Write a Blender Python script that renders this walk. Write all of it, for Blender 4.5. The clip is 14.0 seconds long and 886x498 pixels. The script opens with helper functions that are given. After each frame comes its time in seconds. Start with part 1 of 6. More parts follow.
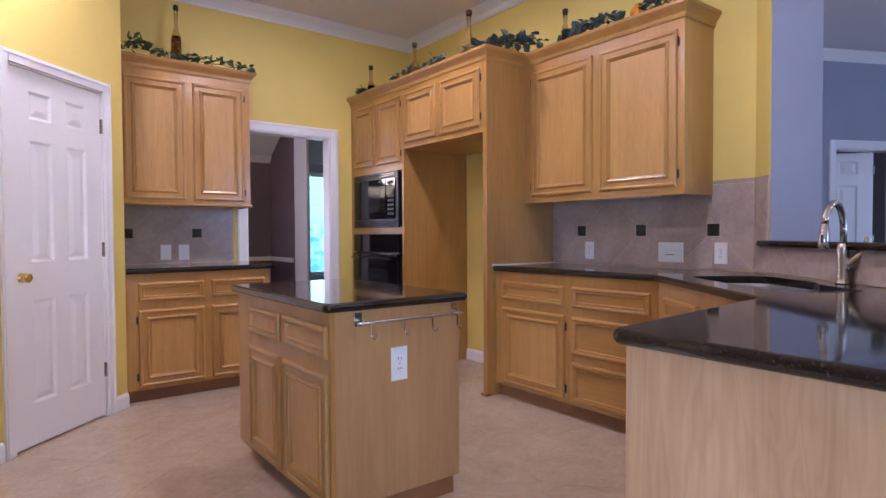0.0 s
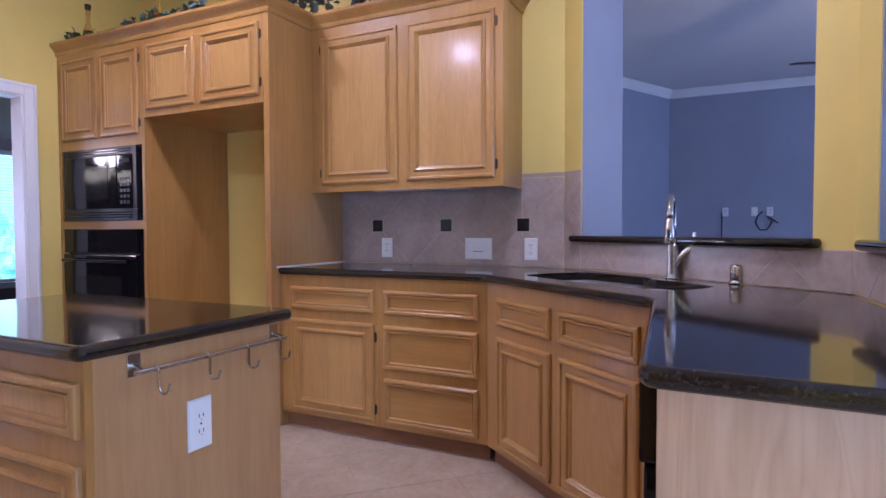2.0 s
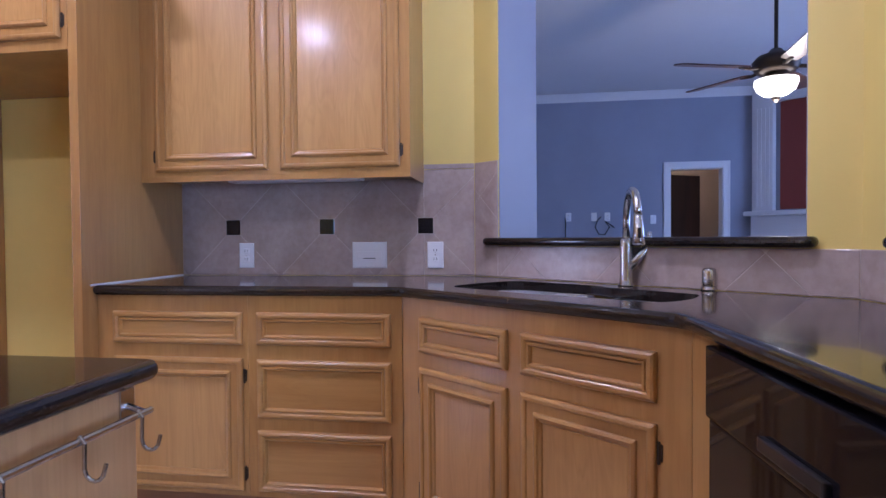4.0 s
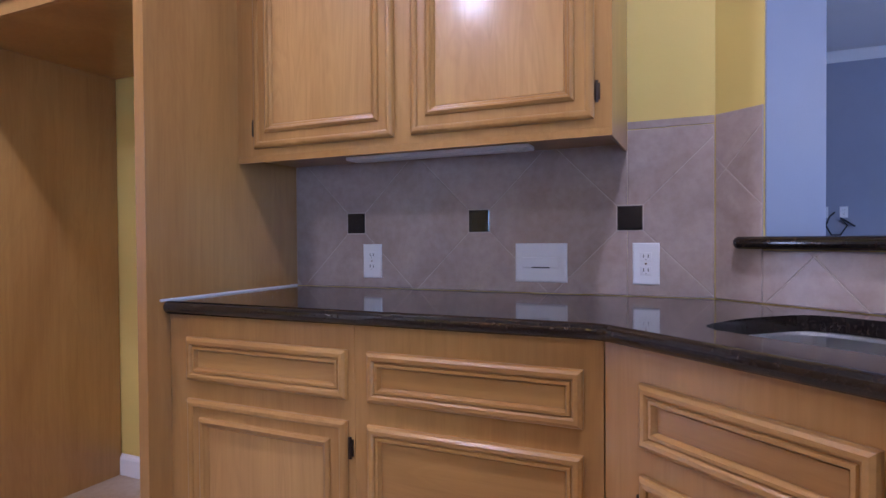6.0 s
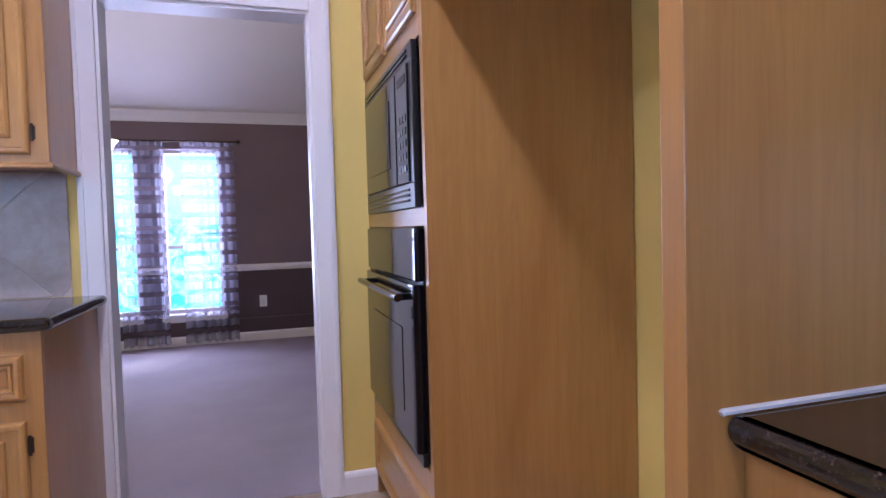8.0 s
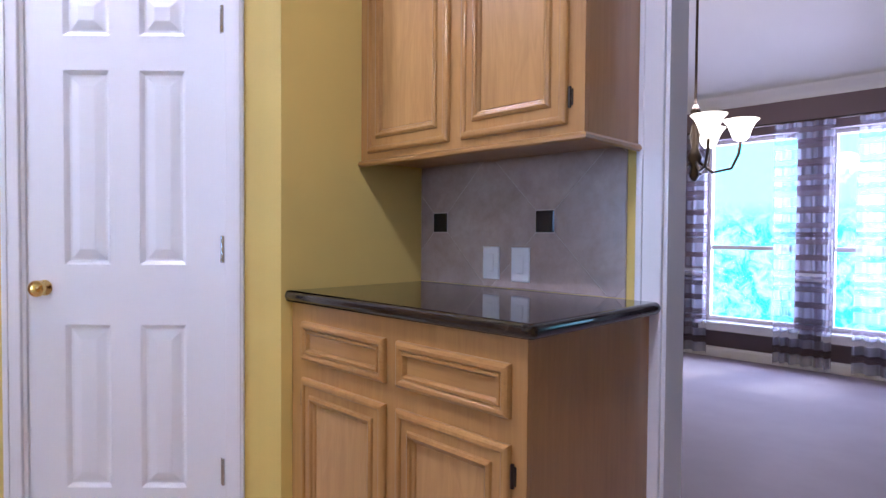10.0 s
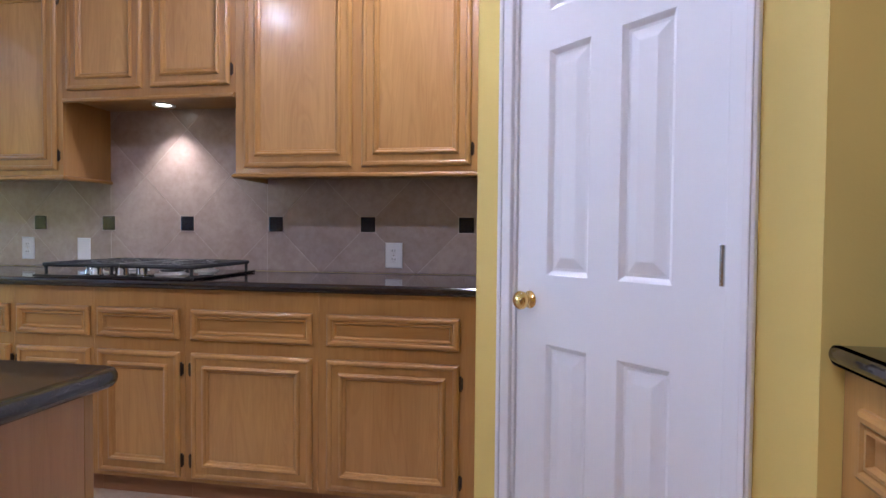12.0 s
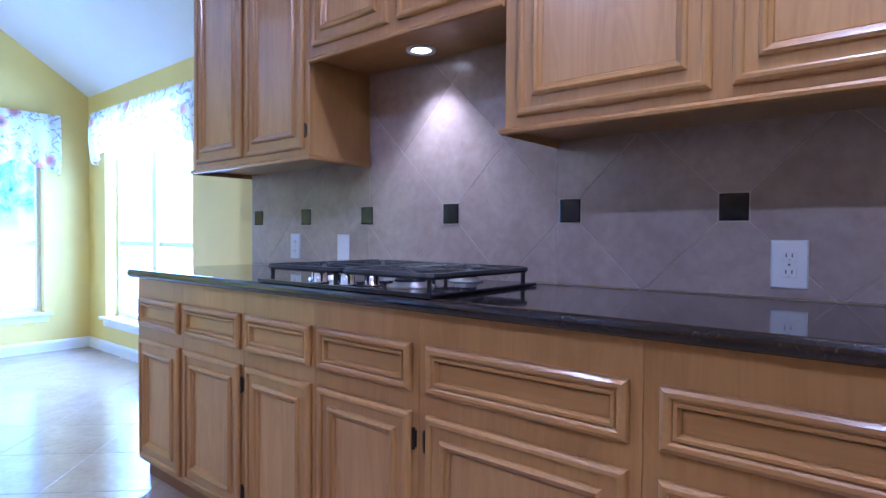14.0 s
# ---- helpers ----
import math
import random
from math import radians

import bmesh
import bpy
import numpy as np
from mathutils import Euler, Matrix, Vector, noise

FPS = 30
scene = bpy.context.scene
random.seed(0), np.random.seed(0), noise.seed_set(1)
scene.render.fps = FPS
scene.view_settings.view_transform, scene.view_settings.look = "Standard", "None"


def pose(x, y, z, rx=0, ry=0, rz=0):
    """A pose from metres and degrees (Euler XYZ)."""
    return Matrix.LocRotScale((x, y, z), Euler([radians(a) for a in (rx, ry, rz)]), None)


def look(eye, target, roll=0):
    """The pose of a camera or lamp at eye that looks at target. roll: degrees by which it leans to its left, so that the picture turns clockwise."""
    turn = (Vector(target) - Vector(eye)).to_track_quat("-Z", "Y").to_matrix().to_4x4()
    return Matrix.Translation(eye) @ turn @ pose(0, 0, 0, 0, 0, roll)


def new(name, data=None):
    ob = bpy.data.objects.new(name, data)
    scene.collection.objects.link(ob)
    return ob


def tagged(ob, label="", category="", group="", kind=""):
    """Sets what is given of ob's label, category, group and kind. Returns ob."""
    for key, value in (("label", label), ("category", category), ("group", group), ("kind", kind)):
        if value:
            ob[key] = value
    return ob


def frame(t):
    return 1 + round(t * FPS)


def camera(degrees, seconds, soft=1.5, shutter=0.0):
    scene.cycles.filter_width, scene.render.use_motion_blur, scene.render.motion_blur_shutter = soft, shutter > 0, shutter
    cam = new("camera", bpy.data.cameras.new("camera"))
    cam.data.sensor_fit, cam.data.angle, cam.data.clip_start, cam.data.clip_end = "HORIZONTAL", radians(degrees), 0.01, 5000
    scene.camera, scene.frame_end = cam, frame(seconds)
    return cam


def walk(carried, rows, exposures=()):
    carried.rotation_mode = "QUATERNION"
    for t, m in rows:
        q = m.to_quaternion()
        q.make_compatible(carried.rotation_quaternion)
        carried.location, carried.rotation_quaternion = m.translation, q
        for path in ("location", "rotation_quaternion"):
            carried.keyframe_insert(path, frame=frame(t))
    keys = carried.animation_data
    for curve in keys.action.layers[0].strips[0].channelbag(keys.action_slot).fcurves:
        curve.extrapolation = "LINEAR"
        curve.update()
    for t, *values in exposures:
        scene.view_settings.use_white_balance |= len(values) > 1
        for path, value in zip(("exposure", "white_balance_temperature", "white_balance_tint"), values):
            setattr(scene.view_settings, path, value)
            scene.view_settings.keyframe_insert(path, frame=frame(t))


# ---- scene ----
cam = camera(74.7, 14.0)
PATH = [
    (0, (0.049, -0.3, 1.144), (1.263, 1.289, 1.093), -0.3),
    (0.5, (0.095, -0.119, 1.122), (1.459, 1.343, 1.072), -0.4),
    (1, (0.174, 0.056, 1.118), (1.679, 1.372, 1.066), -0.3),
    (1.5, (0.248, 0.212, 1.119), (1.897, 1.342, 1.063), -0.4),
    (2, (0.24, 0.419, 1.135), (2.034, 1.3, 1.069), -0.2),
    (2.5, (0.259, 0.612, 1.154), (2.165, 1.212, 1.079), -0.1),
    (2.7, (0.297, 0.698, 1.146), (2.231, 1.202, 1.073), -0.0),
    (5, (1.144, 1.068, 1.107), (3.124, 1.346, 1.066), -0.5),
    (5.5, (1.393, 1.145, 1.11), (3.325, 1.659, 1.077), -0.5),
    (6, (1.583, 1.267, 1.099), (3.406, 2.09, 1.067), -0.4),
    (6.5, (1.747, 1.495, 1.135), (3.42, 2.59, 1.086), -0.4),
    (7, (1.857, 1.72, 1.121), (3.297, 3.107, 1.083), -0.0),
    (7.2, (1.953, 1.816, 1.146), (3.258, 3.33, 1.083), -0.5),
    (9.3, (2.563, 2.772, 1.143), (1.772, 4.607, 1.068), 0.5),
    (9.5, (2.545, 2.846, 1.147), (1.565, 4.588, 1.072), 0.6),
    (10, (2.483, 3.044, 1.116), (1.073, 4.462, 1.065), 0.4),
    (10.5, (2.354, 3.19, 1.125), (0.648, 4.233, 1.071), 0.2),
    (11, (2.206, 3.322, 1.128), (0.286, 3.877, 1.076), 0.4),
    (11.5, (2.095, 3.454, 1.134), (0.098, 3.538, 1.084), 0.5),
    (12, (1.921, 3.527, 1.127), (-0.048, 3.183, 1.07), 0.5),
    (12.5, (1.592, 3.537, 1.136), (-0.275, 2.823, 1.075), 0.2),
    (13, (1.295, 3.459, 1.113), (-0.426, 2.442, 1.059), 0.5),
    (13.5, (1.031, 3.343, 1.097), (-0.545, 2.112, 1.04), 0.4),
    (14, (0.859, 3.07, 1.08), (-0.675, 1.788, 1.033), 0.4),
]
walk(cam, [(t, look(eye, goal, lean)) for t, eye, goal, lean in PATH],
     [(0.0, -0.22, 6500, 13), (1.5, -0.2, 5950, 14), (2.5, -0.17, 5500, 15), (5.0, -0.17, 5400, 14), (5.5, -0.2, 5450, 13), (6.0, -0.22, 5600, 13), (6.5, -0.05, 5700, 12), (7.0, 0.0, 5850, 12), (9.5, 0.02, 5500, 9), (10.5, 0.06, 5700, 5), (11.0, -0.18, 5700, 5), (12.5, -0.18, 5450, 5), (14.0, -0.14, 4400, 12)])

# ---- world, sun, large lights, exposure ----
world = bpy.data.worlds.new("sky")
scene.world = world
world.use_nodes = True
wn = world.node_tree
sky = wn.nodes.new("ShaderNodeTexSky")
sky.sky_type, sky.sun_disc = "NISHITA", False
sky.sun_elevation, sky.sun_rotation = radians(48), radians(120)
wn.links.new(sky.outputs[0], wn.nodes["Background"].inputs[0])
wn.nodes["Background"].inputs[1].default_value = 0.15
sun = new("sun", bpy.data.lights.new("sun", "SUN"))
sun.data.energy, sun.data.angle, sun.data.color = 2.0, radians(2), (1.0, 0.95, 0.88)
sun.matrix_world = look((3.0, 9.0, 14.0), (0.0, 0.0, 0.0))
scene.view_settings.exposure = 0.0


def area(name, eye, target, w, h, watts, color, disk=False):
    lamp = bpy.data.lights.new(name, "AREA")
    lamp.shape = "DISK" if disk else "RECTANGLE"
    lamp.size, lamp.size_y = w, h
    lamp.energy, lamp.color = watts, color
    ob = new(name, lamp)
    ob.matrix_world = look(eye, target)
    return ob


DAY = (0.58, 0.66, 1.0)
WARM = (0.86, 0.80, 1.0)
# First two placed from highlights on the doors; the third is added fill.
CANS = [(0.1, 3.05, 44), (2.05, 1.1, 32), (2.05, 3.05, 32)]
for cx, cy, watts in CANS:
    area("can_lamp", (cx, cy, 3.085), (cx, cy, 0), 0.17, 0.17, watts, WARM, True)
hood = new("hood_lamp", bpy.data.lights.new("hood_lamp", "SPOT"))
hood.data.energy, hood.data.color, hood.data.shadow_soft_size = 24, (1.0, 0.84, 0.78), 0.03
hood.data.spot_size, hood.data.spot_blend = radians(98), 0.75
hood.matrix_world = look((-0.72, 1.64, 1.742), (-0.722, 1.64, 0))
area("nook_west_daylight", (-1.43, -1.86, 1.15), (0, -1.86, 1.05), 1.56, 1.6, 185, (0.42, 0.56, 1.0))
area("nook_south_daylight", (-0.1, -3.26, 1.15), (-0.1, 0, 1.3), 1.4, 1.5, 34, (0.42, 0.56, 1.0))
area("dining_daylight", (0.76, 8.84, 1.2), (0.76, 0, 1.1), 0.76, 1.5, 52, (0.76, 0.68, 1.0))
area("dining_daylight", (1.65, 8.84, 1.2), (1.65, 0, 1.1), 0.56, 1.5, 44, (0.76, 0.68, 1.0))
# Added fill for the living room, from an assumed south opening out of view.
area("living_fill_daylight", (5.2, -4.95, 1.6), (5.2, 0, 1.9), 3.0, 2.2, 170, (0.36, 0.50, 1.0))
chandelier_lamp = new("chandelier_lamp", bpy.data.lights.new("chandelier_lamp", "POINT"))
chandelier_lamp.data.energy, chandelier_lamp.data.color, chandelier_lamp.data.shadow_soft_size = 20, (1.0, 0.82, 0.86), 0.12
chandelier_lamp.location = (1.08, 6.6, 1.95)
fan_lamp = new("fan_lamp", bpy.data.lights.new("fan_lamp", "POINT"))
fan_lamp.data.energy, fan_lamp.data.color, fan_lamp.data.shadow_soft_size = 26, (1.0, 0.84, 0.72), 0.06
fan_lamp.location = (4.70, -0.576, 1.88)
# Fill for hall and study: both lamps are added, no fixture known there.
area("hall_fill_lamp", (9.9, -1.2, 2.58), (9.9, -1.2, 0), 0.15, 0.15, 8, (1.0, 0.8, 0.66), True)
# Study fill, added to lift the room behind the angled doorway.
area("study_fill_lamp", (8.0, 2.9, 2.68), (8.0, 2.9, 0), 0.15, 0.15, 5, (0.8, 0.8, 1.0), True)
area("foyer_daylight", (4.7, 9.45, 1.4), (4.7, 0, 1.3), 1.0, 1.8, 14, DAY)


# ---- materials ----
def shader(name, rough=0.5, metal=0.0, color=(0.5, 0.5, 0.5), coat=0.0, spec=0.5):
    m = bpy.data.materials.new(name)
    m.use_nodes = True
    t = m.node_tree
    b = t.nodes["Principled BSDF"]
    b.inputs["Base Color"].default_value = (*color, 1)
    b.inputs["Roughness"].default_value = rough
    b.inputs["Metallic"].default_value = metal
    b.inputs["Coat Weight"].default_value = coat
    b.inputs["Coat Roughness"].default_value = 0.15
    b.inputs["Specular IOR Level"].default_value = spec
    return m, t, b


def coords(t, scale=(1, 1, 1), rnd=0.0, world_space=False):
    """Coordinates in metres, scaled; rnd shifts them from piece to piece."""
    if world_space:
        src = t.nodes.new("ShaderNodeNewGeometry").outputs["Position"]
    else:
        src = t.nodes.new("ShaderNodeTexCoord").outputs["Object"]
    mp = t.nodes.new("ShaderNodeMapping")
    mp.inputs["Scale"].default_value = scale
    t.links.new(src, mp.inputs["Vector"])
    if rnd:
        info = t.nodes.new("ShaderNodeObjectInfo")
        mul = t.nodes.new("ShaderNodeMath")
        mul.operation = "MULTIPLY"
        mul.inputs[1].default_value = rnd
        t.links.new(info.outputs["Random"], mul.inputs[0])
        t.links.new(mul.outputs[0], mp.inputs["Location"])
    return mp.outputs[0]


def noise_tex(t, vec, scale, detail=4.0, rough=0.55, distort=0.0):
    n = t.nodes.new("ShaderNodeTexNoise")
    n.inputs["Scale"].default_value = scale
    n.inputs["Detail"].default_value = detail
    n.inputs["Roughness"].default_value = rough
    n.inputs["Distortion"].default_value = distort
    t.links.new(vec, n.inputs["Vector"])
    return n.outputs["Fac"]


def ramp(t, fac, stops):
    r = t.nodes.new("ShaderNodeValToRGB")
    e = r.color_ramp.elements
    while len(e) < len(stops):
        e.new(0.5)
    for el, (p, c) in zip(e, stops):
        el.position, el.color = p, (*c, 1)
    t.links.new(fac, r.inputs[0])
    return r.outputs[0]


def mix(t, a, b, fac, mode="MIX"):
    m = t.nodes.new("ShaderNodeMix")
    m.data_type, m.blend_type = "RGBA", mode
    for sock, v in ((m.inputs[0], fac), (m.inputs[6], a), (m.inputs[7], b)):
        if hasattr(v, "is_linked"):
            t.links.new(v, sock)
        else:
            sock.default_value = v if isinstance(v, float) else (*v, 1)
    return m.outputs[2]


def bump(t, b, fac, strength, dist):
    n = t.nodes.new("ShaderNodeBump")
    n.inputs["Strength"].default_value = strength
    n.inputs["Distance"].default_value = dist
    t.links.new(fac, n.inputs["Height"])
    t.links.new(n.outputs[0], b.inputs["Normal"])


def wood(name, axis, dark, light, rough=0.33, coat=0.42, figure=0.35):
    """Varnished wood: soft drifting tone, faint arched figure, fine grain and pores along one axis."""
    m, t, b = shader(name, rough, coat=coat)

    def along(across, lengthwise, rnd):
        s = [across] * 3
        s[axis] = lengthwise
        return coords(t, s, rnd=rnd)
    broad = noise_tex(t, along(3.2, 0.8, 9.0), 1.0, 3, 0.5, 0.8)
    arch = noise_tex(t, along(7.0, 0.9, 5.0), 1.0, 2, 0.45, 2.6)
    grain = noise_tex(t, along(46.0, 1.6, 7.0), 1.0, 4, 0.55, 0.5)
    pores = noise_tex(t, along(170.0, 8.0, 3.0), 1.0, 2, 0.5)
    mid = tuple((a + q) / 2 for a, q in zip(dark, light))
    c = ramp(t, broad, [(0.28, dark), (0.5, mid), (0.74, light)])
    c = mix(t, c, ramp(t, arch, [(0.36, (1.03, 1.02, 1.0)), (0.45, (0.86, 0.80, 0.72)), (0.50, (1.02, 1.01, 1.0)), (0.57, (0.90, 0.85, 0.79)), (0.64, (1.04, 1.03, 1.0))]), figure, "MULTIPLY")
    c = mix(t, c, ramp(t, grain, [(0.34, (0.84, 0.79, 0.73)), (0.62, (1.04, 1.03, 1.02))]), 0.42, "MULTIPLY")
    c = mix(t, c, ramp(t, pores, [(0.36, (0.66, 0.60, 0.52)), (0.46, (1.0, 1.0, 1.0))]), 0.12, "MULTIPLY")
    t.links.new(c, b.inputs["Base Color"])
    bump(t, b, pores, 0.10, 0.002)
    return m


def paint(name, color, rough=0.55, bumpy=0.15, vary=0.06):
    m, t, b = shader(name, rough)
    v = coords(t, world_space=True)
    n = noise_tex(t, v, 1.3, 4, 0.6)
    lo = tuple(c * (1 - vary) for c in color)
    hi = tuple(min(1, c * (1 + vary)) for c in color)
    t.links.new(ramp(t, n, [(0.3, lo), (0.7, hi)]), b.inputs["Base Color"])
    bump(t, b, noise_tex(t, v, 160, 3, 0.6), bumpy, 0.003)
    return m


DARKW, LIGHTW = (0.362, 0.178, 0.050), (0.466, 0.258, 0.080)
WOOD_V = wood("honey_oak_upright", 2, DARKW, LIGHTW)
WOOD_H = wood("honey_oak_level", 0, DARKW, LIGHTW)
WOOD_PANEL = wood("honey_oak_panel", 2, (0.430, 0.226, 0.072), (0.520, 0.300, 0.105), 0.34, 0.42, 0.6)
WOOD_PALE = wood("pale_birch_panel", 2, (0.40, 0.225, 0.12), (0.58, 0.365, 0.215), 0.42, 0.15, 0.7)
WOOD_ISLAND = wood("island_oak_veneer", 2, (0.415, 0.225, 0.10), (0.515, 0.30, 0.142), 0.4, 0.2)
# Toe kicks: same oak pattern in a darker tone.
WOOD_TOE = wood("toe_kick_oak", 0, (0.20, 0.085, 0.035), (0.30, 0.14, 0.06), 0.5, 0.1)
YELLOW = paint("yellow_paint", (0.74, 0.57, 0.165), 0.6)
WHITE = paint("white_gloss_paint", (0.80, 0.79, 0.80), 0.35, 0.04, 0.02)
CEIL = paint("white_ceiling_paint", (0.76, 0.75, 0.76), 0.85, 0.35, 0.02)
BLUEGREY = paint("blue_grey_paint", (0.30, 0.32, 0.40), 0.6)
MAUVE = paint("mauve_grey_paint", (0.185, 0.135, 0.152), 0.6)
PLUM = paint("dark_plum_paint", (0.080, 0.055, 0.066), 0.6)
RED = paint("brick_red_paint", (0.26, 0.05, 0.035), 0.6)
TANPAINT = paint("tan_hall_paint", (0.42, 0.30, 0.22), 0.6)
DARKDOOR = wood("dark_stained_door", 2, (0.05, 0.022, 0.014), (0.10, 0.045, 0.028), 0.35, 0.2)


def stone_tile(name, a, b_, rough, rnd_amount=0.10):
    m, t, b = shader(name, rough)
    v = coords(t, world_space=True)
    n1 = noise_tex(t, v, 5.5, 6, 0.62, 0.8)
    n2 = noise_tex(t, v, 34, 4, 0.6)
    c = ramp(t, n1, [(0.32, a), (0.68, b_)])
    c = mix(t, c, ramp(t, n2, [(0.30, (0.86, 0.84, 0.82)), (0.60, (1.03, 1.03, 1.03))]), 0.7, "MULTIPLY")
    info = t.nodes.new("ShaderNodeObjectInfo")
    c = mix(t, c, ramp(t, info.outputs["Random"], [(0.0, (1 - rnd_amount,) * 3), (1.0, (1.0, 1.0, 1.0))]), 1.0, "MULTIPLY")
    t.links.new(c, b.inputs["Base Color"])
    bump(t, b, n2, 0.08, 0.002)
    return m


TILE = stone_tile("beige_wall_tile", (0.385, 0.30, 0.265), (0.475, 0.385, 0.345), 0.24)
FLOOR_TILE = stone_tile("beige_floor_tile", (0.40, 0.30, 0.215), (0.48, 0.375, 0.28), 0.17, 0.025)
GROUT = paint("pale_grout", (0.50, 0.415, 0.365), 0.85, 0.3)
FGROUT = paint("floor_grout", (0.41, 0.31, 0.225), 0.9, 0.3)
ACCENT, t_, b_ = shader("black_glazed_tile", 0.12, color=(0.012, 0.011, 0.012))
bump(t_, b_, noise_tex(t_, coords(t_, world_space=True), 45, 3), 0.12, 0.003)


def make_granite():
    m, t, b = shader("dark_granite", 0.06, coat=0.3)
    v = coords(t, world_space=True)
    n1 = noise_tex(t, v, 150, 3, 0.6)
    n2 = noise_tex(t, v, 420, 2, 0.5)
    n3 = noise_tex(t, v, 24, 4, 0.6)
    c = ramp(t, n1, [(0.44, (0.007, 0.006, 0.006)), (0.62, (0.030, 0.019, 0.014)), (0.74, (0.085, 0.058, 0.044))])
    c = mix(t, c, ramp(t, n2, [(0.60, (0, 0, 0)), (0.72, (0.06, 0.055, 0.055))]), 0.6, "ADD")
    c = mix(t, c, ramp(t, n3, [(0.35, (0.5, 0.5, 0.5)), (0.65, (1.2, 1.15, 1.1))]), 0.7, "MULTIPLY")
    t.links.new(c, b.inputs["Base Color"])
    return m


GRANITE = make_granite()
STEEL, t_, b_ = shader("brushed_nickel", 0.24, 1.0, (0.56, 0.54, 0.52))
bump(t_, b_, noise_tex(t_, coords(t_, (400, 400, 20)), 1.0, 2), 0.06, 0.001)
CHROME, t_, b_ = shader("polished_chrome", 0.07, 1.0, (0.78, 0.78, 0.80))
SINKSTEEL, t_, b_ = shader("satin_stainless_steel", 0.30, 1.0, (0.80, 0.80, 0.82))
bump(t_, b_, noise_tex(t_, coords(t_, (20, 300, 300)), 1.0, 2), 0.08, 0.001)
BRASS, t_, b_ = shader("polished_brass", 0.16, 1.0, (0.80, 0.57, 0.22))
bump(t_, b_, noise_tex(t_, coords(t_), 30, 2), 0.05, 0.001)
BLACKGLOSS, t_, b_ = shader("black_glass", 0.05, color=(0.006, 0.006, 0.008), coat=0.0, spec=0.42)
DARKPANE, t_, b_ = shader("smoked_oven_glass", 0.09, color=(0.014, 0.014, 0.016), spec=0.35)
BLACKPLASTIC, t_, b_ = shader("black_enamel", 0.28, color=(0.012, 0.012, 0.014))
bump(t_, b_, noise_tex(t_, coords(t_), 220, 2), 0.08, 0.001)
IRON, t_, b_ = shader("cast_iron", 0.5, color=(0.014, 0.014, 0.016))
bump(t_, b_, noise_tex(t_, coords(t_), 260, 3), 0.3, 0.002)
BRONZE, t_, b_ = shader("dark_bronze", 0.4, 0.9, (0.075, 0.056, 0.045))
bump(t_, b_, noise_tex(t_, coords(t_), 120, 3), 0.15, 0.001)
PLASTIC = paint("white_plastic", (0.78, 0.78, 0.80), 0.35, 0.02, 0.01)
SLOT, _, _ = shader("dark_slot", 0.6, color=(0.03, 0.03, 0.03))
CARPET = paint("lavender_grey_carpet", (0.33, 0.28, 0.31), 0.95, 1.0, 0.10)
LIVCARPET = paint("grey_carpet", (0.30, 0.28, 0.29), 0.95, 1.0, 0.10)
CORK = paint("dark_cork", (0.05, 0.03, 0.02), 0.8, 0.4)


def glass(name, color, rough=0.02):
    m, t, b = shader(name, rough, color=color)
    b.inputs["Transmission Weight"].default_value = 1.0
    b.inputs["IOR"].default_value = 1.45
    return m


CLEAR = glass("smoky_bottle_glass", (0.80, 0.66, 0.50))
AMBER, t_, b_ = shader("amber_oil", 0.1, color=(0.30, 0.085, 0.015), coat=0.6)
t_.links.new(ramp(t_, noise_tex(t_, coords(t_), 55, 4), [(0.35, (0.10, 0.02, 0.006)), (0.65, (0.42, 0.15, 0.03))]), b_.inputs["Base Color"])
REDOIL, t_, b_ = shader("red_oil", 0.1, color=(0.35, 0.05, 0.01), coat=0.6)
t_.links.new(ramp(t_, noise_tex(t_, coords(t_), 55, 4), [(0.35, (0.14, 0.012, 0.006)), (0.65, (0.50, 0.10, 0.02))]), b_.inputs["Base Color"])
GREENGLASS = glass("olive_glass", (0.22, 0.20, 0.06))
ORANGE, t_, b_ = shader("preserved_orange_fruit", 0.15, color=(0.70, 0.24, 0.02), coat=0.6)
t_.links.new(ramp(t_, noise_tex(t_, coords(t_), 40, 4), [(0.35, (0.35, 0.10, 0.01)), (0.65, (0.75, 0.30, 0.03))]), b_.inputs["Base Color"])


def pane_material():
    """Thin window glass: lets the view through, with a faint gloss."""
    m = bpy.data.materials.new("window_glass")
    m.use_nodes = True
    t = m.node_tree
    t.nodes.remove(t.nodes["Principled BSDF"])
    tr, gl, mx = (t.nodes.new(k) for k in ("ShaderNodeBsdfTransparent", "ShaderNodeBsdfGlossy", "ShaderNodeMixShader"))
    gl.inputs["Roughness"].default_value = 0.02
    tr.inputs[0].default_value = (0.95, 0.99, 0.99, 1)
    mx.inputs[0].default_value = 0.05
    t.links.new(tr.outputs[0], mx.inputs[1])
    t.links.new(gl.outputs[0], mx.inputs[2])
    t.links.new(mx.outputs[0], t.nodes["Material Output"].inputs[0])
    return m


PANE = pane_material()


def glow(name, color, strength):
    m, t, b = shader(name, 0.3, color=(0.8, 0.8, 0.8))
    b.inputs["Emission Color"].default_value = (*color, 1)
    b.inputs["Emission Strength"].default_value = strength
    return m


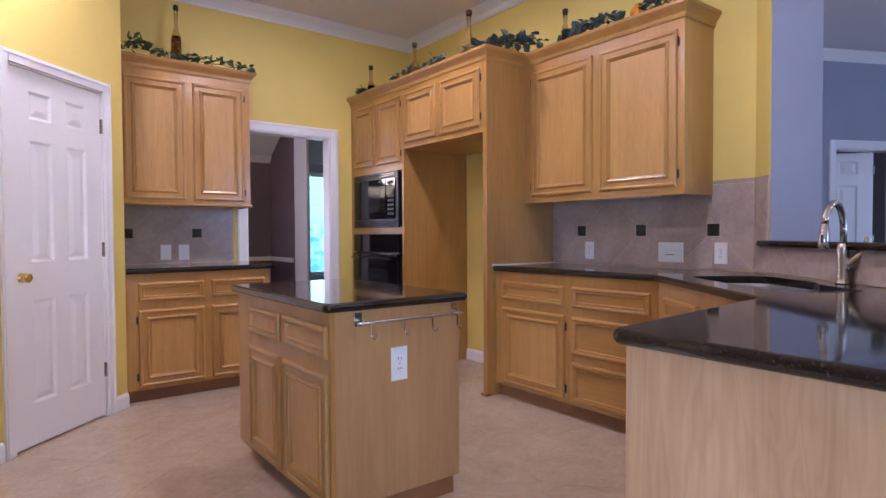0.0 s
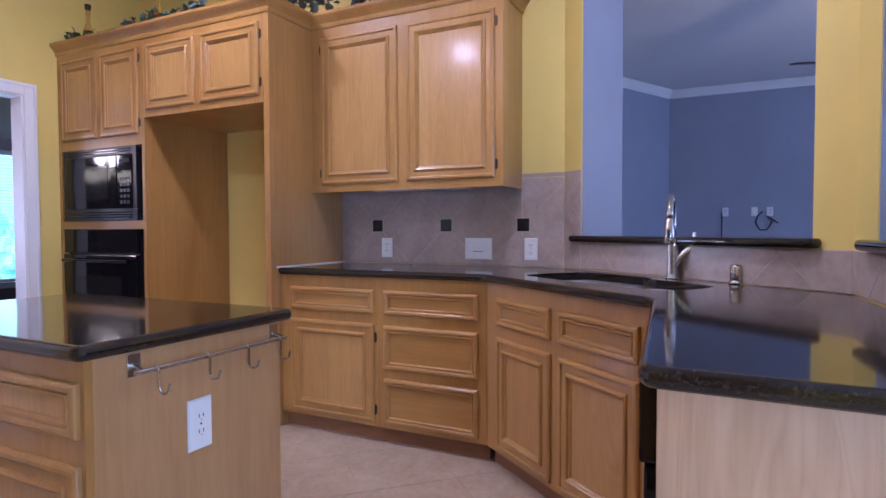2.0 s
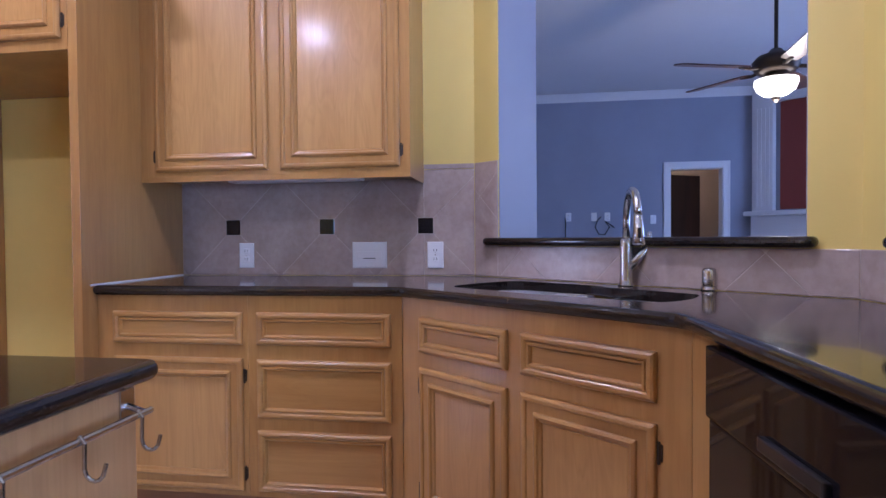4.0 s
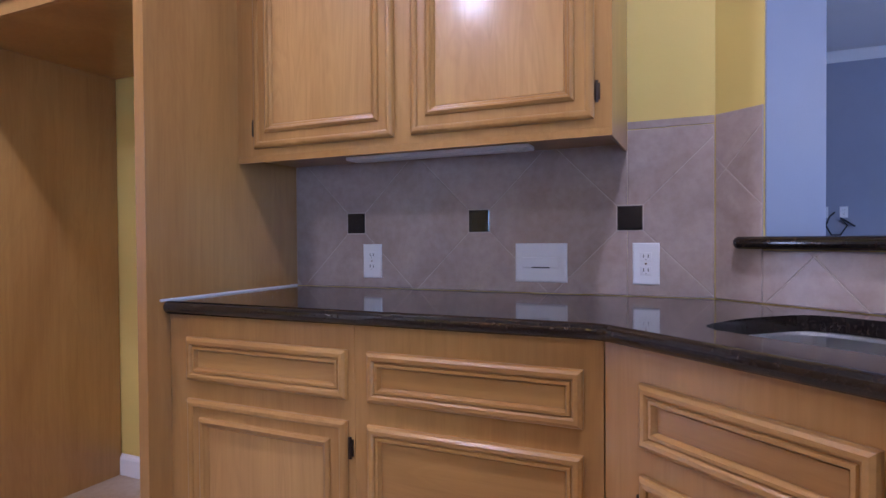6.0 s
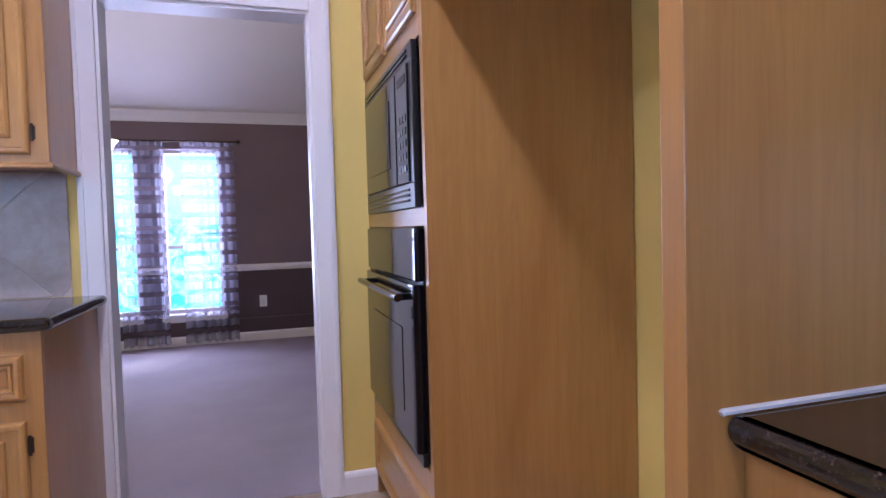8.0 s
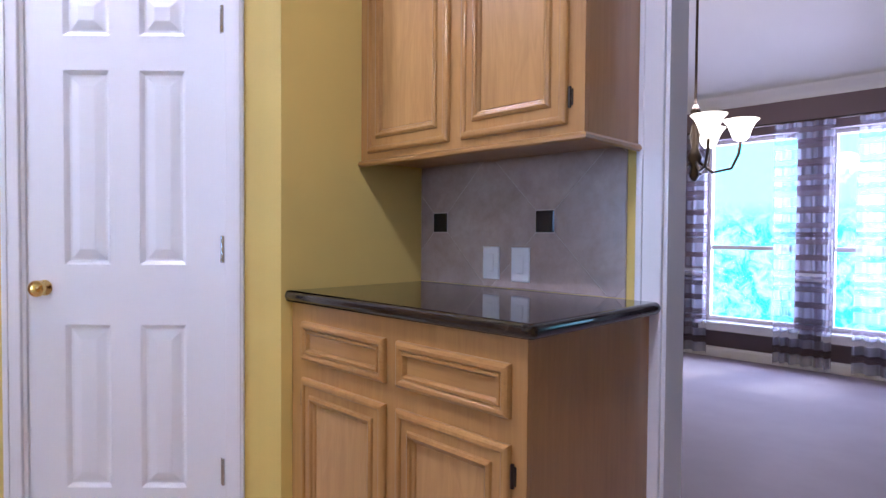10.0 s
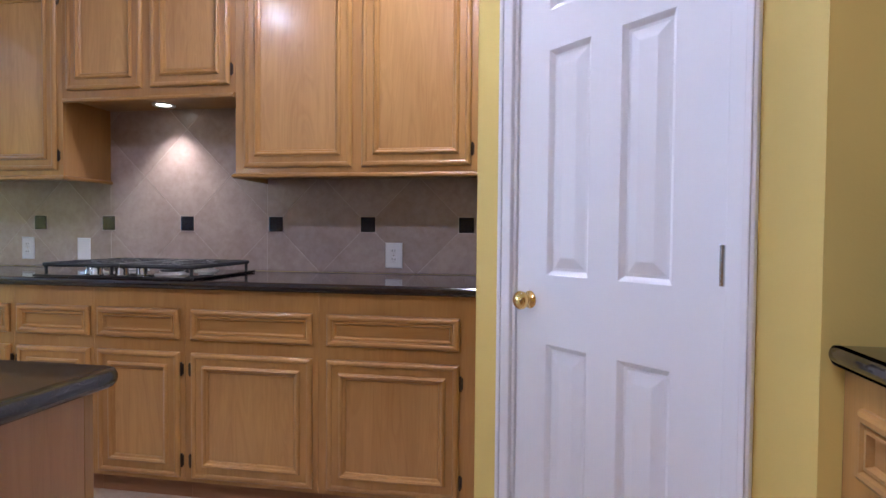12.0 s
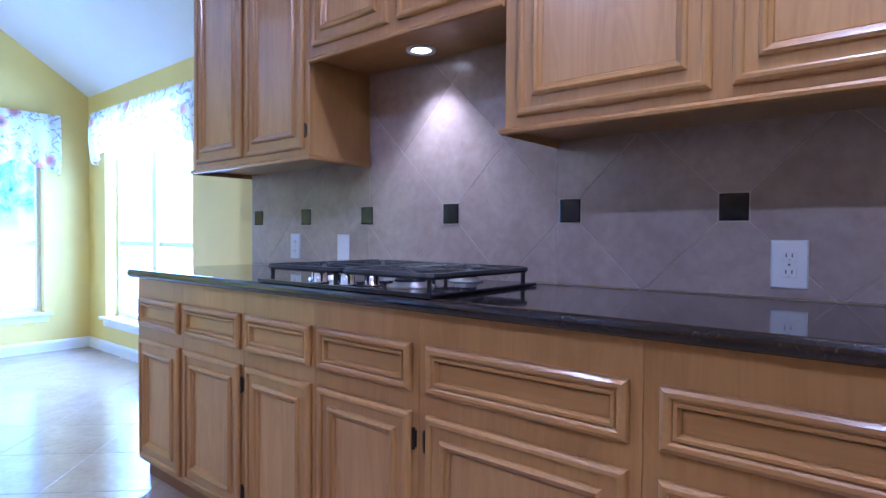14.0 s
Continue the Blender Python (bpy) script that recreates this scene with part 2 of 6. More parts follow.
def daylight(name, sky_c, low_c, strength, split, leafy, green, canopy=0.0):
    """A glowing view of far daylight: bright sky over a paler or leafy lower part, by height."""
    m = bpy.data.materials.new(name)
    m.use_nodes = True
    t = m.node_tree
    t.nodes.remove(t.nodes["Principled BSDF"])
    em = t.nodes.new("ShaderNodeEmission")
    v = coords(t, world_space=True)
    sep = t.nodes.new("ShaderNodeSeparateXYZ")
    t.links.new(v, sep.inputs[0])
    mr = t.nodes.new("ShaderNodeMapRange")
    mr.inputs["From Min"].default_value, mr.inputs["From Max"].default_value = split - 0.15, split + 0.25
    t.links.new(sep.outputs[2], mr.inputs[0])
    leaves = ramp(t, noise_tex(t, v, 5.0, 5, 0.7, 0.6), [(0.42, green), (0.60, low_c)])
    low = mix(t, low_c, leaves, leafy)
    high = mix(t, sky_c, ramp(t, noise_tex(t, v, 3.2, 6, 0.75, 0.5), [(0.40, tuple(0.55 * c for c in sky_c)), (0.62, (0.8, 1.0, 1.0))]), canopy)
    t.links.new(mix(t, low, high, mr.outputs[0]), em.inputs[0])
    em.inputs[1].default_value = strength
    t.links.new(em.outputs[0], t.nodes["Material Output"].inputs[0])
    return m


VIEW_WEST = daylight("west_daylight", (0.70, 0.88, 1.0), (0.66, 0.86, 1.0), 5.5, 0.9, 0.25, (0.55, 0.85, 0.90))
VIEW_SOUTH = daylight("south_daylight", (0.16, 0.62, 0.62), (1.0, 1.0, 1.0), 2.0, 1.19, 0.0, (0.1, 0.4, 0.4), 0.9)
VIEW_NORTH = daylight("north_daylight", (0.30, 0.78, 1.0), (0.36, 0.82, 1.0), 3.4, 1.35, 0.9, (0.02, 0.26, 0.42))
BULB = glow("lit_lens", (1.0, 0.88, 0.74), 9.0)
BOWL = glow("lit_alabaster_bowl", (1.0, 0.87, 0.72), 4.0)


def leaf_material(name, a, c):
    m, t, b = shader(name, 0.45)
    g = t.nodes.new("ShaderNodeNewGeometry")
    col = ramp(t, g.outputs["Random Per Island"], [(0.0, a), (1.0, c)])
    n = noise_tex(t, coords(t), 60, 3)
    t.links.new(mix(t, col, ramp(t, n, [(0.35, (0.6, 0.6, 0.6)), (0.65, (1.2, 1.2, 1.2))]), 0.6, "MULTIPLY"), b.inputs["Base Color"])
    return m


LEAF = leaf_material("silk_ivy_leaf", (0.020, 0.055, 0.022), (0.075, 0.13, 0.050))
LEAF_BLUE = leaf_material("silk_eucalyptus_leaf", (0.030, 0.055, 0.050), (0.10, 0.14, 0.125))
STEM, _, _ = shader("vine_stem", 0.7, color=(0.06, 0.045, 0.02))
GRASS = paint("lawn", (0.10, 0.16, 0.06), 0.9, 1.0, 0.25)


def floral():
    m, t, b = shader("floral_cotton", 0.85)
    v = coords(t, (1, 1, 1))
    vor = t.nodes.new("ShaderNodeTexVoronoi")
    vor.inputs["Scale"].default_value = 5.0
    t.links.new(v, vor.inputs["Vector"])
    n = noise_tex(t, v, 13, 3, 0.6, 1.6)
    flowers = ramp(t, vor.outputs["Distance"], [(0.12, (0.58, 0.26, 0.26)), (0.26, (0.80, 0.58, 0.56)), (0.32, (0.84, 0.84, 0.85))])
    leaves = ramp(t, n, [(0.55, (0.84, 0.84, 0.84)), (0.585, (0.30, 0.36, 0.36)), (0.63, (0.16, 0.19, 0.24)), (0.67, (0.84, 0.84, 0.84))])
    c = mix(t, flowers, leaves, 0.75, "DARKEN")
    t.links.new(c, b.inputs["Base Color"])
    add_translucent(m, t, b, c, 0.5)
    return m


def add_translucent(m, t, b, color, amount, clear=0.0):
    tl = t.nodes.new("ShaderNodeBsdfTranslucent")
    mx = t.nodes.new("ShaderNodeMixShader")
    mx.inputs[0].default_value = amount
    t.links.new(color, tl.inputs[0])
    t.links.new(b.outputs[0], mx.inputs[1])
    t.links.new(tl.outputs[0], mx.inputs[2])
    last = mx
    if clear != 0.0:
        tr = t.nodes.new("ShaderNodeBsdfTransparent")
        last = t.nodes.new("ShaderNodeMixShader")
        t.links.new(clear, last.inputs[0])
        t.links.new(mx.outputs[0], last.inputs[1])
        t.links.new(tr.outputs[0], last.inputs[2])
    t.links.new(last.outputs[0], t.nodes["Material Output"].inputs[0])


def plaid():
    m, t, b = shader("sheer_plaid_curtain", 0.8)
    sep = t.nodes.new("ShaderNodeSeparateXYZ")
    t.links.new(t.nodes.new("ShaderNodeTexCoord").outputs["Object"], sep.inputs[0])
    cols = None
    for axis, f, lo in ((2, 5.2, 0.78), (2, 2.6, 0.86), (0, 4.6, 0.80)):
        mu = t.nodes.new("ShaderNodeMath")
        mu.operation = "MULTIPLY"
        mu.inputs[1].default_value = f
        fr = t.nodes.new("ShaderNodeMath")
        fr.operation = "FRACT"
        t.links.new(sep.outputs[axis], mu.inputs[0])
        t.links.new(mu.outputs[0], fr.inputs[0])
        c = ramp(t, fr.outputs[0], [(lo, (0.46, 0.46, 0.56)), (lo + 0.04, (0.22, 0.17, 0.22))])
        cols = c if cols is None else mix(t, cols, c, 0.6, "DARKEN")
    t.links.new(cols, b.inputs["Base Color"])
    mu = t.nodes.new("ShaderNodeMath")
    mu.operation = "MULTIPLY"
    mu.inputs[1].default_value = 7.6
    fr = t.nodes.new("ShaderNodeMath")
    fr.operation = "FRACT"
    t.links.new(sep.outputs[2], mu.inputs[0])
    t.links.new(mu.outputs[0], fr.inputs[0])
    open_weave = ramp(t, fr.outputs[0], [(0.28, (0.84, 0.84, 0.84)), (0.40, (0.46, 0.46, 0.46))])
    add_translucent(m, t, b, cols, 0.55, open_weave)
    return m


FLORAL = floral()
PLAID = plaid()


# ---- building helpers ----
def obj(name, bm, material, parent=None):
    bmesh.ops.recalc_face_normals(bm, faces=bm.faces[:])
    me = bpy.data.meshes.new(name)
    bm.to_mesh(me)
    bm.free()
    me.materials.append(material)
    ob = new(name, me)
    ob.parent = parent
    return ob


def part(name, bm, material, parent, label=""):
    return tagged(obj(name, bm, material, parent), label)


def smooth(ob):
    for p in ob.data.polygons:
        p.use_smooth = True
    return ob


def thing(name, label, category, m=None, group=""):
    ob = new(name)
    ob.empty_display_size = 0.1
    if m is not None:
        ob.matrix_world = m
    return tagged(ob, label, category, group)


def setting(name, bm, material, label=""):
    return tagged(obj(name, bm, material), label, kind="structure")


def box(x0, x1, y0, y1, z0, z1, bevel=0.0, bm=None):
    bm = bm or bmesh.new()
    vs = [bm.verts.new((x, y, z)) for z in (z0, z1) for y in (y0, y1) for x in (x0, x1)]
    fs = [bm.faces.new([vs[i] for i in f]) for f in ((0, 2, 3, 1), (4, 5, 7, 6), (0, 1, 5, 4), (2, 6, 7, 3), (0, 4, 6, 2), (1, 3, 7, 5))]
    if bevel:
        bmesh.ops.bevel(bm, geom=list({e for f in fs for e in f.edges}), offset=bevel, segments=2, profile=0.6, affect="EDGES")
    return bm


def prism(poly, z0, z1, bm=None):
    """An upright block over a plan outline."""
    bm = bm or bmesh.new()
    a = [bm.verts.new((x, y, z0)) for x, y in poly]
    b = [bm.verts.new((x, y, z1)) for x, y in poly]
    bm.faces.new(a[::-1])
    bm.faces.new(b)
    for i in range(len(poly)):
        j = (i + 1) % len(poly)
        bm.faces.new((a[i], a[j], b[j], b[i]))
    return bm


def lathe(profile, segs=20, bm=None, at=(0, 0, 0), caps=True):
    bm = bm or bmesh.new()
    rings = []
    for r, z in profile:
        rings.append([bm.verts.new((at[0] + r * math.cos(2 * math.pi * i / segs), at[1] + r * math.sin(2 * math.pi * i / segs), at[2] + z)) for i in range(segs)])
    for a, b in zip(rings, rings[1:]):
        for i in range(segs):
            j = (i + 1) % segs
            bm.faces.new((a[i], a[j], b[j], b[i]))
    if caps:
        bm.faces.new(rings[0][::-1])
        bm.faces.new(rings[-1])
    return bm


def tube(points, radius, segs=8, bm=None):
    """A round rod along points; radius may be one number or one for each point."""
    bm = bm or bmesh.new()
    pts = [Vector(p) for p in points]
    radii = radius if isinstance(radius, (list, tuple)) else [radius] * len(pts)
    rings, side = [], None
    for i, p in enumerate(pts):
        d = (pts[min(i + 1, len(pts) - 1)] - pts[max(i - 1, 0)]).normalized()
        if side is None:
            side = d.orthogonal().normalized()
        side = (side - d * side.dot(d)).normalized()
        up = d.cross(side)
        rings.append([bm.verts.new(p + radii[i] * (math.cos(2 * math.pi * k / segs) * side + math.sin(2 * math.pi * k / segs) * up)) for k in range(segs)])
    for a, b in zip(rings, rings[1:]):
        for k in range(segs):
            j = (k + 1) % segs
            bm.faces.new((a[k], a[j], b[j], b[k]))
    bm.faces.new(rings[0][::-1])
    bm.faces.new(rings[-1])
    return bm


def arc(cx, cz, r, a0, a1, n, y=0.0):
    return [(cx + r * math.cos(radians(a0 + (a1 - a0) * i / n)), y, cz + r * math.sin(radians(a0 + (a1 - a0) * i / n))) for i in range(n + 1)]


def shifted(path, d, closed=False):
    """A plan line moved sideways to its left by d, with mitred corners."""
    n, out = len(path), []
    for i, (x, y) in enumerate(path):
        dirs = []
        for a, b in (((i - 1) % n, i), (i, (i + 1) % n)):
            if not closed and (b == 0 and a == n - 1 or a == n - 1):
                continue
            dx, dy = path[b][0] - path[a][0], path[b][1] - path[a][1]
            k = math.hypot(dx, dy)
            dirs.append((dx / k, dy / k))
        if len(dirs) == 1:
            dirs = dirs * 2
        nx, ny = -dirs[0][1] - dirs[1][1], dirs[0][0] + dirs[1][0]
        k = 2 / max(nx * nx + ny * ny, 0.2)
        out.append((x + nx * k * d, y + ny * k * d))
    return out


def moulding(path, profile, bm=None, closed=False):
    """Sweeps a profile of (offset to the left, height) along a plan line."""
    bm = bm or bmesh.new()
    rows = [[bm.verts.new((x, y, z)) for x, y in shifted(path, d, closed)] for d, z in profile]
    n = len(path)
    for a, b in zip(rows, rows[1:] + rows[:1]):
        for i in range(n if closed else n - 1):
            j = (i + 1) % n
            bm.faces.new((a[i], a[j], b[j], b[i]))
    if not closed:
        bm.faces.new([r[0] for r in rows])
        bm.faces.new([r[-1] for r in rows][::-1])
    return bm


def rounded(poly, radii, segs=6):
    out, n = [], len(poly)
    for i, p in enumerate(poly):
        r = radii[i]
        if r <= 0:
            out.append(p)
            continue
        p0, p1, p2 = Vector(poly[i - 1]), Vector(p), Vector(poly[(i + 1) % n])
        a, b = (p0 - p1).normalized(), (p2 - p1).normalized()
        half = a.angle(b) / 2
        k = min(r / math.tan(half), 0.45 * (p0 - p1).length, 0.45 * (p2 - p1).length)
        s, e = p1 + a * k, p1 + b * k
        for q in range(segs + 1):
            f = q / segs
            v = (1 - f) ** 2 * s + 2 * f * (1 - f) * p1 + f * f * e
            out.append((v.x, v.y))
    return out


def slab(poly, z0, z1, hole=None, nose=0.016):
    """A stone top over an anticlockwise outline, with a rounded edge and, if given, a cut-out."""
    bm = bmesh.new()
    zm = (z0 + z1) / 2
    hh = (z1 - z0) / 2
    steps = [(nose * (1 - math.cos(radians(a))), zm + hh * math.sin(radians(a))) for a in (-90, -66, -45, -25, -8, 8, 25, 40, 54, 66, 76, 84, 90)]
    rows = [[bm.verts.new((x, y, z)) for x, y in shifted(poly, d, True)] for d, z in steps]
    n = len(poly)
    for a, b in zip(rows, rows[1:]):
        for i in range(n):
            j = (i + 1) % n
            bm.faces.new((a[i], a[j], b[j], b[i]))
    holes = []
    if hole:
        holes = [[bm.verts.new((x, y, z)) for x, y in hole] for z in (z0, z1)]
        for i in range(len(hole)):
            j = (i + 1) % len(hole)
            bm.faces.new((holes[0][i], holes[1][i], holes[1][j], holes[0][j]))
    for k, row in enumerate((rows[0], rows[-1])):
        loops = [row] + ([holes[k]] if hole else [])
        edges = []
        for lp in loops:
            for i in range(len(lp)):
                e = bm.edges.get((lp[i], lp[(i + 1) % len(lp)]))
                edges.append(e)
        bmesh.ops.triangle_fill(bm, use_beauty=True, edges=edges)
    return bm


def panelled(w, h, steps, u0=0.0, z0=0.0, v0=0.0, bm=None, back=True):
    """A stepped front: nested rectangles of (inset, height) from the edge in, on the plane v = v0, facing +v."""
    bm = bm or bmesh.new()
    rows = []
    for i, d in steps:
        rows.append([bm.verts.new((u0 + a, v0 + d, z0 + c)) for a, c in ((i, i), (w - i, i), (w - i, h - i), (i, h - i))])
    for a, b in zip(rows, rows[1:]):
        for k in range(4):
            j = (k + 1) % 4
            bm.faces.new((a[k], a[j], b[j], b[k]))
    bm.faces.new(rows[-1])
    if back:
        bm.faces.new(rows[0][::-1])
    return bm


DOOR_STEPS = [(0, 0), (0, 0.008), (0.003, 0.013), (0.009, 0.0165), (0.017, 0.017), (0.0215, 0.0145), (0.023, 0.0095),
              (0.050, 0.0095), (0.0525, 0.0165), (0.060, 0.0205), (0.066, 0.0175), (0.0685, 0.0105), (0.076, 0.0075), (0.079, 0.0022)]
DRAWER_STEPS = [(0, 0), (0, 0.008), (0.003, 0.014), (0.010, 0.018), (0.018, 0.0175), (0.0225, 0.014), (0.025, 0.010),
                (0.0275, 0.0150), (0.034, 0.0150), (0.037, 0.008), (0.040, 0.0030)]


def run(x, y, deg):
    """Wall frame: local x along the wall, local y out into the room."""
    return pose(x, y, 0, 0, 0, deg)


XE, YN, XW = 3.45, 4.70, -0.85
RUN_E, RUN_N, RUN_W = run(XE, 0, 90), run(0, YN, 180), run(XW, 0, -90)


def hinge(u, z, v, parent):
    bm = tube([(u, v + 0.004, z - 0.028), (u, v + 0.004, z + 0.028)], 0.0045, 8)
    box(u - 0.009, u + 0.009, v - 0.001, v + 0.0025, z - 0.022, z + 0.022, bm=bm)
    part("hinge", bm, BRONZE, parent, "dark bronze hinge")


def cab_door(u0, u1, z0, z1, v, parent, hinge_side=1, drawer=False):
    ob = part("drawer_front" if drawer else "door", panelled(u1 - u0, z1 - z0, DRAWER_STEPS if drawer else DOOR_STEPS, u0, z0, v), WOOD_H if drawer else WOOD_V, parent)
    rim, sunk = (DRAWER_STEPS if drawer else DOOR_STEPS)[-1]
    if u1 - u0 > 2 * rim + 0.03 and z1 - z0 > 2 * rim + 0.015:
        part("panel", panelled(u1 - u0 - 2 * rim, z1 - z0 - 2 * rim, [(0, 0), (0.001, 0.0012)], u0 + rim, z0 + rim, v + sunk), WOOD_H if drawer else WOOD_PANEL, ob)
    if not drawer and hinge_side:
        uh = u1 + 0.006 if hinge_side > 0 else u0 - 0.006
        zs = (z0 + 0.07, z1 - 0.07)
        for z in zs:
            hinge(uh, z, v, ob)
    return ob


def face_frame(u0, u1, z0, z1, v, parent):
    """The frame round the fronts, with the fronts' gaps left as solid rails."""
    part("face_frame", box(u0, u1, v - 0.02, v, z0, z1, 0.0015), WOOD_V, parent)


# ---- large structure ----
def wall(name, poly, z0, z1, material, label=""):
    return setting(name, prism(poly, z0, z1), material, label)


def wall_with_holes(name, u0, u1, z0, z1, thick, holes, m, material, label=""):
    """A wall in a wall frame: local x along, local y from -thick to 0; holes are (u0, u1, z0, z1)."""
    bm = bmesh.new()
    us = sorted({u0, u1, *[h[0] for h in holes], *[h[1] for h in holes]})
    zs = sorted({z0, z1, *[h[2] for h in holes], *[h[3] for h in holes]})
    cell = {(i, j): not any(h[0] <= (us[i] + us[i + 1]) / 2 <= h[1] and h[2] <= (zs[j] + zs[j + 1]) / 2 <= h[3] for h in holes)
            for i in range(len(us) - 1) for j in range(len(zs) - 1)}
    vert = {}

    def v(u, y, z):
        k = (round(u, 5), y, round(z, 5))
        if k not in vert:
            vert[k] = bm.verts.new((u, y, z))
        return vert[k]
    for (i, j), solid in cell.items():
        if not solid:
            continue
        a, b, c, d = us[i], us[i + 1], zs[j], zs[j + 1]
        bm.faces.new((v(a, 0, c), v(b, 0, c), v(b, 0, d), v(a, 0, d)))
        bm.faces.new((v(a, -thick, c), v(a, -thick, d), v(b, -thick, d), v(b, -thick, c)))
        for (di, dj), q in (((-1, 0), (a, a, c, d)), ((1, 0), (b, b, c, d)), ((0, -1), (a, b, c, c)), ((0, 1), (a, b, d, d))):
            if not cell.get((i + di, j + dj), False):
                p0, p1, r0, r1 = q
                if p0 == p1:
                    bm.faces.new((v(p0, 0, r0), v(p0, 0, r1), v(p0, -thick, r1), v(p0, -thick, r0)))
                else:
                    bm.faces.new((v(p0, 0, r0), v(p1, 0, r0), v(p1, -thick, r0), v(p0, -thick, r0)))
    ob = setting(name, bm, material, label)
    ob.matrix_world = m
    return ob


CEIL_Z = 3.12
# kitchen
wall("wall_east", [(XE, 1.24), (XE + 0.22, 1.05), (XE + 0.15, 1.3), (XE + 0.15, YN), (XE, YN)], 0, CEIL_Z, YELLOW, "yellow painted kitchen wall")
wall_with_holes("wall_north", -XE - 0.15, 1.0, 0, CEIL_Z + 0.6, 0.12, [(-2.535, -1.745, 0, 2.052)], RUN_N, YELLOW, "yellow painted wall with a cased doorway")
wall_with_holes("wall_west", -3.42, -0.2, 0, CEIL_Z, 0.38, [], RUN_W, YELLOW, "yellow painted kitchen wall")
# pantry corner: east return, diagonal with door, south return
DIAG_P_IN = pose(0.127, 3.467, 0, 0, 0, 45) @ pose(0, 0, 0, 0, 0, 180)
wall("wall_pantry_east", [(0.71, 4.05), (0.71, YN), (0.60, YN), (0.60, 4.09)], 0, CEIL_Z, YELLOW)
wall("wall_pantry_south", [(XW, 3.30), (-0.04, 3.30), (-0.07, 3.41), (XW, 3.41)], 0, CEIL_Z, YELLOW)
S2 = math.sqrt(0.5)
wall_with_holes("wall_pantry_door", -0.824, 0.235, 0, CEIL_Z, 0.11, [(-0.640, 0.050, 0, 2.045)], DIAG_P_IN, YELLOW, "yellow diagonal pantry wall")
# bar wall: a diagonal and a straight stretch round a column
BA, BB, BC = Vector((3.45, 1.24)), Vector((2.5, 0.05)), Vector((1.16, -0.08))
DD = (BB - BA).normalized()
DN = Vector((-DD.y, DD.x))
SD = (BC - BB).normalized()
SN = Vector((-SD.y, SD.x))
DEG_D, DEG_S = math.degrees(math.atan2(-DD.y, -DD.x)), math.degrees(math.atan2(-SD.y, -SD.x))
LD, LS = (BB - BA).length, (BC - BB).length
RUN_D, RUN_S = run(BA.x, BA.y, DEG_D), run(BB.x, BB.y, DEG_S)
BT = 0.27
wall_with_holes("wall_bar_diagonal", -LD, 0, 0, CEIL_Z, BT, [(-1.385, -0.15, 1.066, 2.8)], RUN_D, YELLOW, "yellow wall with a tall pass-through")
wall_with_holes("wall_bar_straight", -LS, 0, 0, CEIL_Z, BT, [(-LS - 0.01, -0.20, 1.066, 2.8)], RUN_S, YELLOW, "yellow bar wall with a tall pass-through")


def lining(m, u0, u1, name):
    """Grey-blue painted faces lining a pass-through and backing its wall."""
    bm = box(u0, u0 + 0.004, -BT - 0.004, -0.004, 1.1, 2.8)
    box(u1 - 0.004, u1, -BT - 0.004, -0.004, 1.1, 2.8, bm=bm)
    box(u0, u1, -BT - 0.004, -0.004, 2.796, 2.8, bm=bm)
    ob = setting(name, bm, BLUEGREY, "grey-blue painted lining of the pass-through")
    ob.matrix_world = m


lining(RUN_D, -1.385, -0.15, "trim_lining_1")
lining(RUN_S, -LS, -0.20, "trim_lining_2")
# nook
XNW, YNS = -1.22, -3.05
NW = run(XNW, 0, -90)
NS = run(0, YNS, 0)
W_WIN = (1.05, 2.66, 0.32, 2.0)
S_WIN = (-0.85, 0.64, 0.36, 1.98)
RIDGE_X, RIDGE_Z = 0.25, 2.36 + 0.68 * 1.47
wall_with_holes("wall_nook_west", -0.2, 3.5, 0, 2.46, 0.16, [W_WIN], NW, YELLOW, "yellow breakfast nook wall with a double window")
wall_with_holes("wall_nook_south", XNW, 1.65, 0, 3.6, 0.16, [S_WIN], NS, YELLOW, "yellow gable wall with a window")
wall("wall_nook_east", [(1.65, -3.4), (1.80, -3.4), (1.80, -0.36), (1.65, -0.36)], 0, 2.7, YELLOW)
bm = bmesh.new()
prof = [(XNW - 0.05, 2.36 - 0.034), (RIDGE_X, RIDGE_Z), (1.70, 2.36 - 0.034), (1.70, 2.50), (RIDGE_X, RIDGE_Z + 0.16), (XNW - 0.05, 2.50)]
ends = [[bm.verts.new((x, y, z)) for x, z in prof] for y in (-3.45, 0.2)]
for i in range(6):
    bm.faces.new((ends[0][i], ends[0][(i + 1) % 6], ends[1][(i + 1) % 6], ends[1][i]))
bm.faces.new(ends[0])
bm.faces.new(ends[1][::-1])
setting("ceiling_nook", bm, CEIL, "white vaulted nook ceiling")
setting("wall_gable", box(XNW - 0.1, 1.75, 0.2, 0.32, 2.30, 3.7), CEIL)
setting("ceiling", prism([(-1.2, 0.30), (1.16, 0.30), (1.16, -0.40), (2.75, -0.30), (3.75, 1.0), (3.6, 4.8), (-1.2, 4.8)], CEIL_Z, CEIL_Z + 0.12), CEIL, "flat white kitchen ceiling")
